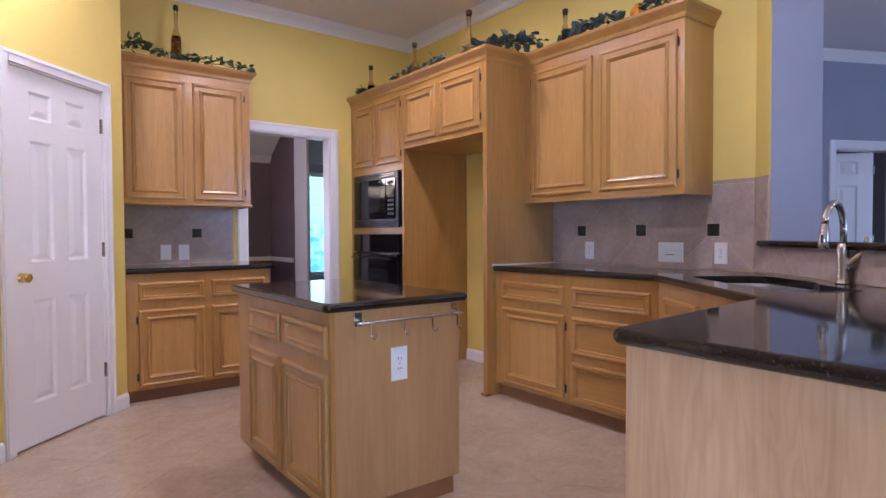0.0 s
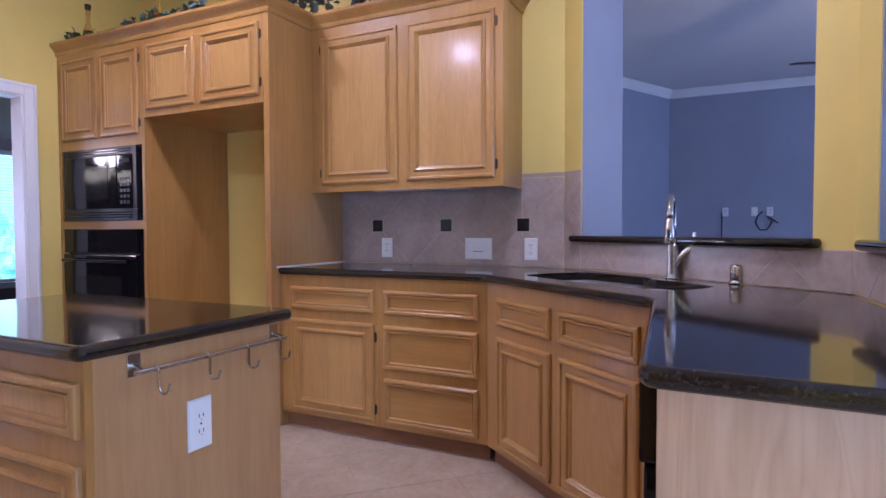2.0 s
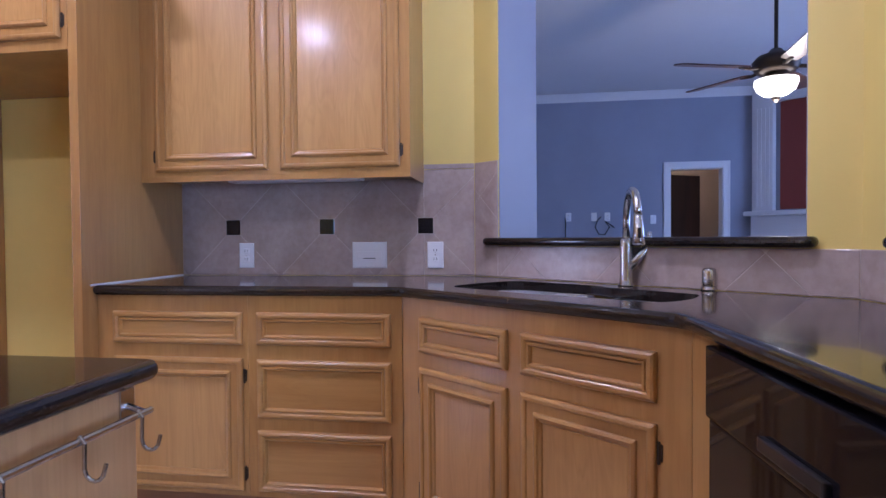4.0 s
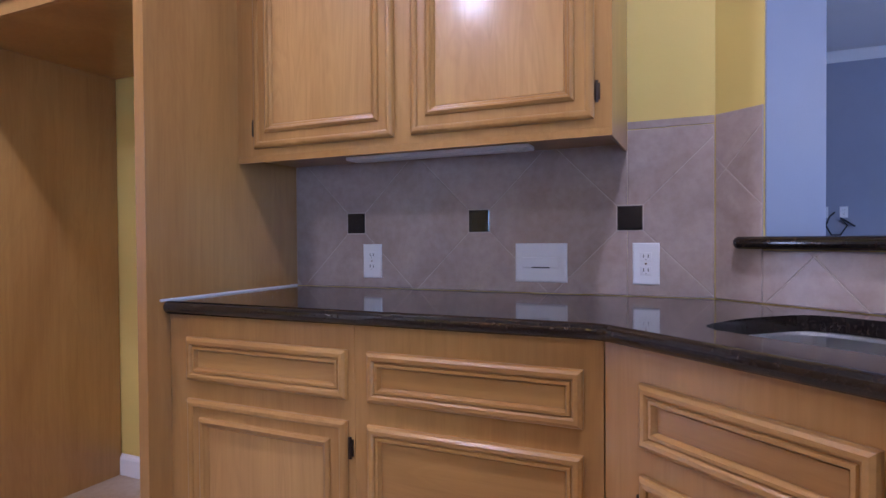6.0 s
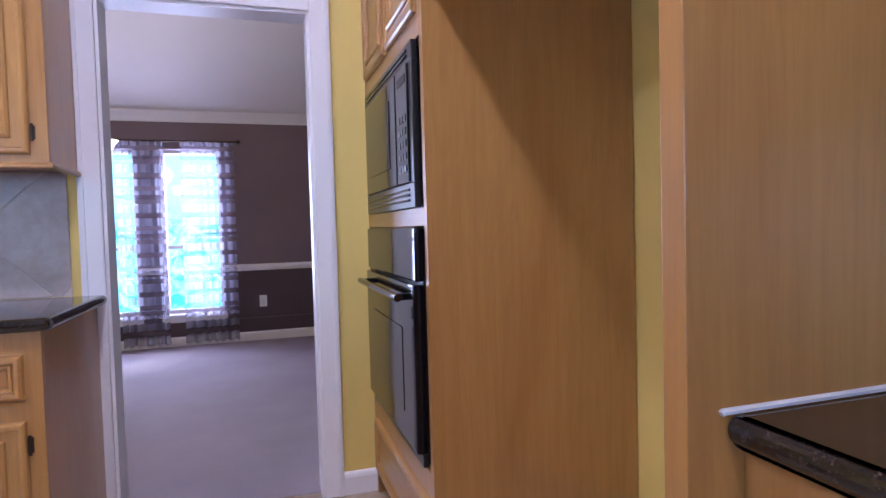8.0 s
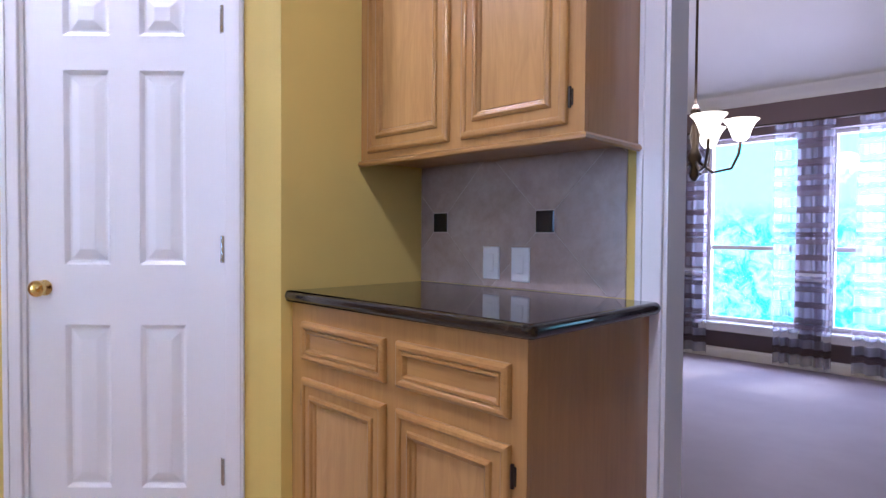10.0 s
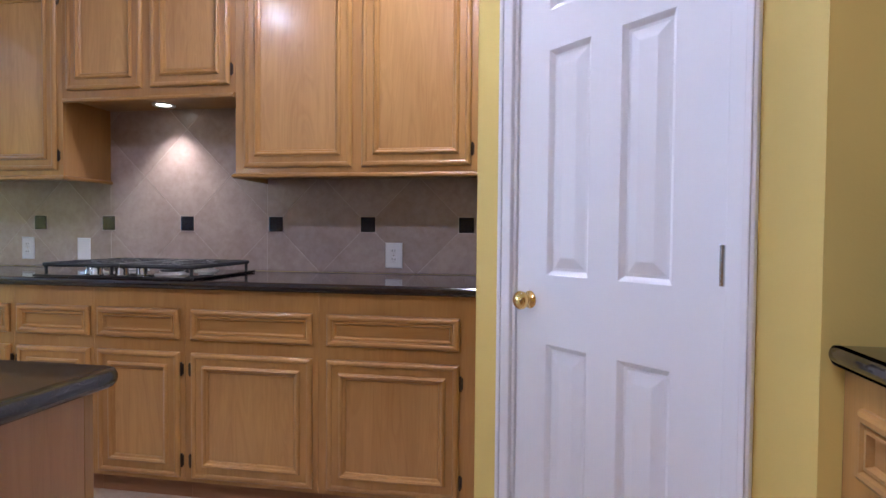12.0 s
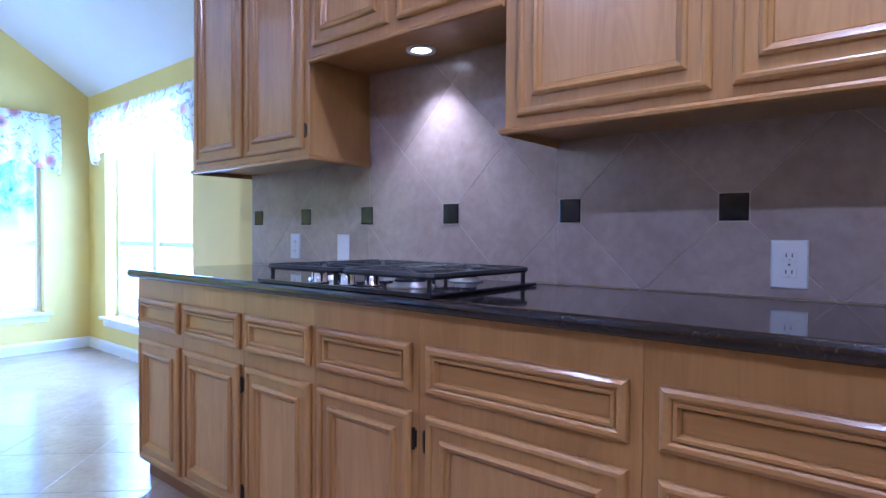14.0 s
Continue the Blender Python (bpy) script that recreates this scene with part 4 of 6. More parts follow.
# north wall
upper_cabinet(-1.670, -0.714, ZB, UD, [(-1.18, -0.765, 1.412, 2.30, 0), (-1.62, -1.235, 1.412, 2.30, -1)], RUN_N, "honey oak double-door wall cabinet beside the doorway")
trim_piece("light_rail", [(0.714, YN - UD), (1.670, YN - UD), (1.670, YN)], [(-d, h) for d, h in LRAIL], ZB, "honey oak rail under the wall cabinet")
trim_piece("cabinet_crown", [(0.714, YN - UD), (1.670, YN - UD), (1.670, YN - 0.003)], [(-d, h) for d, h in CAB_CROWN], TOP_Z - 0.005, "stepped honey oak crown moulding")
base_cabinet(-1.712, -0.714, BD, [(-1.222, -0.79, 0.695, 0.822, True, 0), (-1.668, -1.272, 0.695, 0.822, True, 0), (-1.222, -0.79, 0.108, 0.635, False, 1), (-1.668, -1.272, 0.108, 0.635, False, -1)], RUN_N, "honey oak base cabinet with two drawers and two doors")
# west wall: local x = -y
upper_cabinet(-1.235, -0.33, ZB, UD, [(-0.765, -0.365, 1.412, 2.30, 0), (-1.205, -0.803, 1.412, 2.30, -1)], RUN_W, "honey oak double-door wall cabinet beside the window")
upper_cabinet(-2.135, -1.236, 1.755, UD, [(-1.665, -1.262, 1.79, 2.30, 0), (-2.11, -1.71, 1.79, 2.30, -1)], RUN_W, "short honey oak cabinet over the cooktop with a downlight")
upper_cabinet(-3.295, -2.136, ZB, UD, [(-2.69, -2.18, 1.412, 2.30, 0), (-3.215, -2.735, 1.412, 2.30, -1)], RUN_W, "honey oak double-door wall cabinet beside the pantry")
trim_piece("light_rail", [(XW, 0.33), (XW + UD, 0.33), (XW + UD, 1.235), (XW, 1.235)], [(-d, h) for d, h in LRAIL], ZB, "honey oak rail under the wall cabinet")
trim_piece("light_rail", [(XW, 2.136), (XW + UD, 2.136), (XW + UD, 3.295)], [(-d, h) for d, h in LRAIL], ZB, "honey oak rail under the wall cabinet")
trim_piece("light_rail", [(XW + UD, 1.24), (XW + UD, 2.13)], [(-d, h) for d, h in LRAIL], 1.755, "honey oak rail under the short cabinet")
trim_piece("cabinet_crown", [(XW + 0.003, 0.33), (XW + UD, 0.33), (XW + UD, 3.295)], [(-d, h) for d, h in CAB_CROWN], TOP_Z - 0.005, "stepped honey oak crown moulding")
WF = [(0.405, 0.815, [(0.43, 0.795)]), (0.816, 1.255, [(0.835, 1.238)]), (1.256, 1.65, [(1.276, 1.634)]), (1.651, 2.075, [(1.672, 2.053)]), (2.076, 2.655, [(2.105, 2.63)]), (2.656, 3.295, [(2.69, 3.216)])]
for y0, y1, fr in WF:
    a, b = -fr[0][1], -fr[0][0]
    hs = -1 if round(y0, 2) in (0.82, 1.65, 2.66) else 1
    base_cabinet(-y1, -y0, BD, [(a, b, 0.678, 0.803, True, 0), (a, b, 0.105, 0.625, False, hs)], RUN_W, "honey oak base cabinet with a drawer above a door")

# ---- counters and bar ledges ----
ZC0, ZC1 = 0.885, 0.922


def counter(name, poly, radii, label, hole=None):
    return tagged(obj(name, slab(rounded(poly, radii), ZC0, ZC1, hole), GRANITE), label, "countertop")


def from_sink(u, w):
    """Plan point from the middle of the sink front: u along it, w back from it."""
    c = (SK_A + SK_B) / 2
    d = (SK_A - SK_B).normalized()
    n = Vector((d.y, -d.x))
    q = c + d * u + n * w
    return (q.x, q.y)


SINK = [(-0.40, 0.15), (-0.08, 0.13), (0.02, 0.11), (0.42, 0.11), (0.45, 0.30), (0.42, 0.50), (0.06, 0.52), (-0.05, 0.475), (-0.38, 0.455), (-0.42, 0.30)]
sink_outline = rounded([from_sink(*p) for p in SINK], [0.08, 0.05, 0.05, 0.09, 0.3, 0.09, 0.05, 0.05, 0.08, 0.3], 5)
over = 0.03
kd = (SK_A - SK_B).normalized()
kn = Vector((-kd.y, kd.x)) * over
pd = (PEN_A - PEN_B).normalized()
pn = Vector((-pd.y, pd.x)) * over
e0 = (XE - BD - over, 2.738)
e1 = (XE - BD - over, 1.47)
e2 = tuple(PEN_A + kn * 0.6 + pn * 0.6)
e3 = tuple(PEN_B + pn - pd * over)
e4 = (1.165, -0.07)
big = [(XE - 0.002, 2.738), e0, e1, e2, e3, e4, (2.49, 0.055), (XE - 0.012, 1.25)]
counter("countertop", big, [0, 0.006, 0.10, 0.10, 0.045, 0.0, 0, 0], "polished dark granite worktop round the angled sink and peninsula", sink_outline)
counter("countertop", [(0.714, YN - 0.002), (0.714, YN - 0.64), (1.745, YN - 0.64), (1.745, YN - 0.002)], [0, 0.004, 0.03, 0.0], "polished dark granite worktop beside the doorway")
counter("countertop", [(XW + 0.002, 3.298), (XW + 0.002, 0.335), (XW + 0.64, 0.335), (XW + 0.64, 3.298)], [0, 0, 0.03, 0], "polished dark granite worktop carrying the cooktop")


def ledge(m, u0, u1):
    poly = [(u0, -BT - 0.16), (u1, -BT - 0.16), (u1, 0.045), (u0, 0.045)]
    ob = tagged(obj("bar_ledge", slab(rounded(poly, [0.02, 0.02, 0.035, 0.035]), 1.068, 1.102, None, 0.014), GRANITE), "dark granite ledge in the pass-through", "ledge")
    ob.matrix_world = m


ledge(RUN_D, -1.415, -0.075)
ledge(RUN_S, -LS - 0.02, -0.125)

# ---- island ----
th = thing("kitchen_island", "honey oak kitchen island with doors, drawers and a panelled end", "island")
IX0, IX1, IY0, IY1 = 1.036, 1.662, 1.70, 2.755
ZI = 0.848
part("body", box(IX0 + 0.02, IX1, IY0, IY1, 0.075, ZI, 0.002), WOOD_ISLAND, th, "pale oak veneer sides")
part("face_frame", box(IX0, IX0 + 0.0195, IY0, IY1, 0.075, ZI, 0.001), WOOD_V, th)
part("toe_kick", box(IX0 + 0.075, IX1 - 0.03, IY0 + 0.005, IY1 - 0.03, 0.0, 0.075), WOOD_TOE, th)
for a, b in ((1.715, 2.135), (2.185, 2.57)):
    for z0, z1, dr in ((0.668, 0.795, True), (0.092, 0.605, False)):
        o = panelled(b - a, z1 - z0, DRAWER_STEPS if dr else DOOR_STEPS, a, z0, 0)
        bmesh.ops.transform(o, matrix=pose(IX0, 0, 0, 0, 0, 90), verts=o.verts[:])
        front = part("drawer_front" if dr else "door", o, WOOD_V, th)
        rim, sunk = (DRAWER_STEPS if dr else DOOR_STEPS)[-1]
        o = panelled(b - a - 2 * rim, z1 - z0 - 2 * rim, [(0, 0), (0.001, 0.0012)], a + rim, z0 + rim, sunk)
        bmesh.ops.transform(o, matrix=pose(IX0, 0, 0, 0, 0, 90), verts=o.verts[:])
        part("panel", o, WOOD_PANEL, front)
poly = rounded([(IX0 - 0.035, IY0 - 0.035), (IX1 + 0.035, IY0 - 0.035), (IX1 + 0.035, IY1 + 0.035), (IX0 - 0.035, IY1 + 0.035)], [0.03] * 4)
tagged(obj("island_top", slab(poly, ZI + 0.001, ZI + 0.038), GRANITE), "polished dark granite island top", "countertop")
# towel bar with hooks on the island's end
th = thing("hook_rail", "nickel rail with four hooks on the island end", "rail")
part("bar", tube([(1.135, IY0 - 0.035, 0.800), (1.655, IY0 - 0.035, 0.800)], 0.0065, 10), STEEL, th)
for x in (1.155, 1.635):
    bm = box(x - 0.018, x + 0.018, IY0 - 0.005, IY0, 0.784, 0.842, 0.002)
    tube([(x, IY0 - 0.002, 0.812), (x, IY0 - 0.035, 0.802)], 0.006, 8, bm)
    part("bracket", bm, STEEL, th)
for x in (1.19, 1.345, 1.485, 1.618):
    pts = [(x, IY0 - 0.035, 0.809), (x, IY0 - 0.044, 0.797), (x, IY0 - 0.042, 0.757)] + [(x + 0.0, IY0 - 0.042 - 0.014 + 0.014 * math.cos(radians(a)), 0.754 - 0.016 * math.sin(radians(a))) for a in range(0, 181, 30)] + [(x, IY0 - 0.072, 0.764)]
    pts = [(x + 0.012 * i / len(pts), py, pz) for i, (_, py, pz) in enumerate(pts)]
    part("hook", tube(pts, 0.0035, 8), STEEL, th)


tagged(obj("caulk_line", tube([(XE - 0.645, 2.7395, ZC1), (XE - 0.642, 2.7395, ZC1 + 0.002), (XE - 0.012, 2.7395, ZC1 + 0.002)], 0.0045, 6), WHITE), "thin white caulk bead between worktop and end panel", "caulk")


# ---- backsplash ----
def clip(poly, axis, value, keep_greater):
    out = []
    for i, p in enumerate(poly):
        q = poly[(i + 1) % len(poly)]
        a, b = (p[axis] - value, q[axis] - value) if keep_greater else (value - p[axis], value - q[axis])
        if a >= 0:
            out.append(p)
        if (a >= 0) != (b >= 0):
            f = a / (a - b)
            out.append((p[0] + (q[0] - p[0]) * f, p[1] + (q[1] - p[1]) * f))
    return out


def shrink(poly, d):
    area2 = sum(a[0] * b[1] - b[0] * a[1] for a, b in zip(poly, poly[1:] + poly[:1]))
    if area2 < 0:
        poly = poly[::-1]
    return shifted(poly, d, True)


def tile_piece(poly, depth, m, material, parent, name="tile"):
    bm = bmesh.new()
    inner = shrink(poly, 0.0015)
    rows = [[bm.verts.new((u, v, z)) for u, z in q] for q, v in ((poly, 0.0012), (poly, depth - 0.001), (inner, depth))]
    n = len(poly)
    if len(inner) != n:
        return
    for a, b in zip(rows, rows[1:]):
        for i in range(n):
            bm.faces.new((a[i], a[(i + 1) % n], b[(i + 1) % n], b[i]))
    bm.faces.new(rows[-1])
    part(name, bm, material, parent)


def backsplash(name, m, u0, u1, regions, nodes_u, A, zc=1.162, inserts=True, accents=None, label="beige stone tile backsplash laid diagonally"):
    """regions: rectangles (u0, u1, z0, z1) to tile; nodes_u: one insert's place; A: spacing of inserts."""
    bm = bmesh.new()
    for a, b, c, d in regions:
        box(a, b, 0.0008, 0.0058, c, d, bm=bm)
    th = setting(name, bm, GROUT, label)
    th.matrix_world = m
    for a, b, c, d in regions:
        cells = []
        n = int((b - a) / A) + 6
        k0 = math.floor((a - nodes_u) / A)
        for i in range(-6 + k0 * 2, 2 * n + k0 * 2):
            for j in range(-5, 6):
                if (i + j) % 2:
                    continue
                cu, cz = nodes_u + (i + 1) * A / 2, zc + j * A / 2
                h = A / 2 - 0.0018
                poly = [(cu + h, cz), (cu, cz + h), (cu - h, cz), (cu, cz - h)]
                for axis, val, gt in ((0, a + 0.0015, True), (0, b - 0.0015, False), (1, c + 0.0015, True), (1, d - 0.0015, False)):
                    if poly:
                        poly = clip(poly, axis, val, gt)
                clean = []
                for p in poly:
                    if not clean or math.hypot(p[0] - clean[-1][0], p[1] - clean[-1][1]) > 0.004:
                        clean.append(p)
                if len(clean) > 2 and math.hypot(clean[0][0] - clean[-1][0], clean[0][1] - clean[-1][1]) <= 0.004:
                    clean.pop()
                if len(clean) < 3:
                    continue
                ar = abs(sum(p[0] * q[1] - q[0] * p[1] for p, q in zip(clean, clean[1:] + clean[:1]))) / 2
                if ar > 0.0006:
                    area2 = sum(p[0] * q[1] - q[0] * p[1] for p, q in zip(clean, clean[1:] + clean[:1]))
                    tile_piece(clean if area2 > 0 else clean[::-1], 0.007, m, TILE, th)
    if accents is None:
        k = math.ceil((u0 + 0.03 - nodes_u) / A)
        accents = [nodes_u + i * A for i in range(k, k + 20) if nodes_u + i * A < u1 - 0.03] if inserts else []
    for cu in accents:
        bm = box(cu - 0.041, cu + 0.041, 0.004, 0.0078, zc - 0.041, zc + 0.041)
        part("insert_joint", bm, GROUT, th)
        part("accent_tile", panelled(0.074, 0.074, [(0, 0), (0, 0.003), (0.003, 0.0045)], cu - 0.037, zc - 0.037, 0.0065), ACCENT, th, "small black glazed insert tile")
    return th


ZT = ZC1 + 0.001
backsplash("trim_backsplash_east", RUN_E, 1.242, 2.742, [(1.242, 1.484, ZT, 1.43), (1.485, 2.742, ZT, ZB)], 2.463, 0.493)
bm = box(1.242, 1.484, 0.0008, 0.0065, 1.4325, 1.455, 0.001)
ob = setting("trim_tile_border_east", bm, TILE)
ob.matrix_world = RUN_E
backsplash("trim_backsplash_north", RUN_N, -1.63, -0.714, [(-1.63, -0.714, ZT, ZB)], -0.829, 0.504)
backsplash("trim_backsplash_west", RUN_W, -3.298, -0.335, [(-1.235, -0.335, ZT, ZB), (-2.135, -1.235, ZT, 1.755), (-3.298, -2.135, ZT, ZB)], -1.686, 0.490, accents=(-3.158, -2.667, -2.181, -1.686, -1.223, -0.80, -0.40))
backsplash("trim_backsplash_bar", RUN_D, -LD + 0.003, -0.001, [(-0.149, -0.006, ZT, 1.455), (-LD + 0.003, -0.150, ZT, 1.064)], 50.0, 0.493, 1.05, False)
backsplash("trim_backsplash_peninsula", RUN_S, -LS, -0.003, [(-LS, -0.003, ZT, 1.064)], 50.0, 0.493, 1.05, False)


# ---- fittings ----
def cover_plate(u, z, w, h, m, kind, label, v=0.007):
    """A wall plate; kind: outlet, switch, triple or blank."""
    th = thing("wall_plate", label, "outlet" if kind == "outlet" else "switch plate", m @ Matrix.Translation((u, v, z)))
    part("plate", panelled(w, h, [(0, 0), (0, 0.003), (0.003, 0.006), (0.006, 0.0065)], -w / 2, -h / 2, 0), PLASTIC, th)
    if kind == "outlet":
        for s in (-1, 1):
            z0 = s * 0.021
            o = part("receptacle", panelled(0.034, 0.028, [(0, 0), (0.002, 0.0015)], -0.017, z0 - 0.014, 0.0064), PLASTIC, th)
            bm = box(-0.008, -0.0055, 0.0072, 0.0085, z0 - 0.003, z0 + 0.007)
            box(0.0055, 0.008, 0.0072, 0.0085, z0 - 0.003, z0 + 0.007, bm=bm)
            lathe([(0.0025, 0), (0.0025, 0.001)], 8, bm, (0, 0.0078, z0 - 0.009))
            part("slot", bm, SLOT, o)
        part("screw", box(-0.0025, 0.0025, 0.0064, 0.0076, -0.0025, 0.0025), STEEL, th)
    elif kind == "switch":
        part("rocker", panelled(0.034, 0.066, [(0, 0), (0.002, 0.003)], -0.017, -0.033, 0.0064), PLASTIC, th)
    elif kind == "triple":
        part("rocker", panelled(w - 0.05, 0.036, [(0, 0), (0.002, 0.002)], -(w - 0.05) / 2, -0.018, 0.0064), PLASTIC, th)
        part("slot", box(-0.03, 0.03, 0.0083, 0.0092, -0.018, -0.014), SLOT, th)
    return th


cover_plate(2.393, 1.022, 0.078, 0.125, RUN_E, "outlet", "white double outlet on the tiled wall")
cover_plate(1.755, 1.022, 0.172, 0.127, RUN_E, "triple", "wide white switch plate on the tiled wall")
cover_plate(1.43, 1.022, 0.078, 0.127, RUN_E, "outlet", "white double outlet on the tiled wall")
cover_plate(-1.097, 1.012, 0.078, 0.12, RUN_N, "switch", "white switch plate on the tiled wall")
cover_plate(-1.232, 1.010, 0.080, 0.122, RUN_N, "switch", "white switch plate on the tiled wall")
cover_plate(-0.72, 1.022, 0.078, 0.122, RUN_W, "outlet", "white double outlet on the tiled wall")
cover_plate(-1.07, 1.022, 0.078, 0.118, RUN_W, "blank", "plain white cover plate on the tiled wall")
cover_plate(-2.80, 1.012, 0.085, 0.125, RUN_W, "outlet", "white double outlet with test buttons on the tiled wall")
cover_plate(2.95, 1.0, 0.075, 0.118, RUN_E, "outlet", "white outlet in the refrigerator bay", 0.001)
cover_plate(-1.345, 0.614, 0.078, 0.138, run(0, IY0, 180), "outlet", "white double outlet on the island end", 0.001)

# under-cabinet light fixture, switched off
th = thing("under_cabinet_light", "slim white under-cabinet light, off", "light fixture", RUN_E)
part("housing", box(1.75, 2.40, 0.10, 0.17, ZB - 0.014, ZB - 0.001, 0.003), PLASTIC, th)
part("diffuser", box(1.77, 2.38, 0.11, 0.16, ZB - 0.017, ZB - 0.0145, 0.001), WHITE, th)


def downlight(x, y, z, r, label):
    th = thing("recessed_light", label, "ceiling light", Matrix.Translation((x, y, z)))
    smooth(part("trim_ring", lathe([(r * 0.80, -0.004), (r, -0.004), (r * 1.18, -0.008), (r * 1.22, -0.003), (r * 1.22, 0.0), (r * 0.8, 0.0), (r * 0.80, -0.004)], 28, caps=False), WHITE, th))
    part("lens", lathe([(r * 0.98, -0.0022), (r * 0.98, -0.0012)], 28), BULB, th, "glowing lens")


downlight(-0.72, 1.64, 1.755, 0.045, "small lit downlight under the short cabinet")
# Unseen ceiling fixtures; the third only goes with the added fill lamp.
for cx, cy, _watts in CANS:
    downlight(cx, cy, CEIL_Z, 0.075, "lit recessed ceiling downlight, out of view")

# Added fixtures for the hall and study fill lamps, both unseen.
downlight(9.9, -1.2, 2.60, 0.075, "added recessed light brightening the hall, out of view")
downlight(8.0, 2.9, 2.70, 0.075, "added recessed light brightening the study, out of view")

# ---- sink, faucet, soap dispenser ----
th = thing("sink", "undermount stainless double-bowl sink", "sink")


def bowl(pts, radii, depth, name):
    outline = rounded([from_sink(*p) for p in pts], radii, 5)
    bm = bmesh.new()
    steps = [(-0.02, 0.0), (0.0, 0.0), (0.006, -0.012), (0.014, -depth * 0.8), (0.035, -depth * 0.95), (0.07, -depth)]
    rows = [[bm.verts.new((x, y, ZC0 - 0.001 + z)) for x, y in shifted(outline, d, True)] for d, z in steps]
    n = len(outline)
    for a, b in zip(rows, rows[1:]):
        for i in range(n):
            bm.faces.new((a[i], a[(i + 1) % n], b[(i + 1) % n], b[i]))
    bm.faces.new(rows[-1])
    return part(name, bm, SINKSTEEL, th)


bowl([(0.02, 0.10), (0.44, 0.10), (0.47, 0.30), (0.44, 0.51), (0.02, 0.53)], [0.09, 0.09, 0.3, 0.09, 0.09], 0.20, "large_bowl")
bowl([(-0.41, 0.14), (-0.03, 0.12), (-0.03, 0.485), (-0.40, 0.465), (-0.44, 0.30)], [0.08, 0.08, 0.08, 0.08, 0.3], 0.16, "small_bowl")
for u, w, z in ((0.24, 0.32, 0.20), (-0.22, 0.30, 0.16)):
    x, y = from_sink(u, w)
    smooth(part("drain", lathe([(0.045, 0), (0.045, 0.004), (0.03, 0.002), (0.012, 0.006)], 20, at=(x, y, ZC0 - z)), STEEL, th))


def faucet():
    """Pull-down faucet: body, arched neck over the bowls, spray head and side lever."""
    x, y = from_sink(-0.05, 0.575)
    th = thing("kitchen_faucet", "brushed nickel pull-down kitchen faucet with a side lever", "faucet", Matrix.Translation((x, y, ZC1)) @ pose(0, 0, 0, 0, 0, 181))
    smooth(part("base", lathe([(0.030, 0), (0.030, 0.006), (0.026, 0.010), (0.0235, 0.03), (0.0225, 0.10), (0.024, 0.15), (0.022, 0.165), (0.016, 0.175)], 24), STEEL, th))
    pts = [(0, 0, 0.16), (0, 0, 0.235)] + [(0.108 - 0.108 * math.cos(radians(a)), 0, 0.235 + 0.108 * math.sin(radians(a))) for a in range(10, 171, 16)]
    smooth(part("neck", tube(pts, 0.0135, 14), STEEL, th))
    ex = pts[-1]
    d = Vector((0.012, 0, -0.10))
    head = [Vector(ex) + d * f for f in (0, 0.12, 0.15, 0.55, 0.95, 1.0)]
    h = smooth(part("spray_head", tube(head, [0.0145, 0.0145, 0.016, 0.0185, 0.021, 0.017], 16), STEEL, th, "brushed nickel spray head"))
    part("spray_button", tube([head[3] + Vector((0.0175, 0, 0.012)), head[3] + Vector((0.020, 0, -0.022))], 0.006, 8), BLACKPLASTIC, h)
    lv = [(0, 0.006, 0.06), (0, 0.036, 0.095), (0, 0.066, 0.130), (0.0, 0.082, 0.17), (0, 0.084, 0.20)]
    smooth(part("lever", tube(lv, [0.019, 0.020, 0.017, 0.010, 0.0075], 14), STEEL, th, "brushed nickel side lever"))


faucet()
x, y = from_sink(-0.34, 0.60)
th = thing("soap_dispenser", "nickel air gap cap beside the faucet", "sink fitting", Matrix.Translation((x, y, ZC1)))
smooth(part("collar", lathe([(0.027, 0), (0.027, 0.006), (0.024, 0.010), (0.024, 0.014)], 20), STEEL, th))
smooth(part("cap", lathe([(0.0215, 0.014), (0.0225, 0.018), (0.0225, 0.066), (0.019, 0.074), (0.010, 0.076)], 20), STEEL, th))


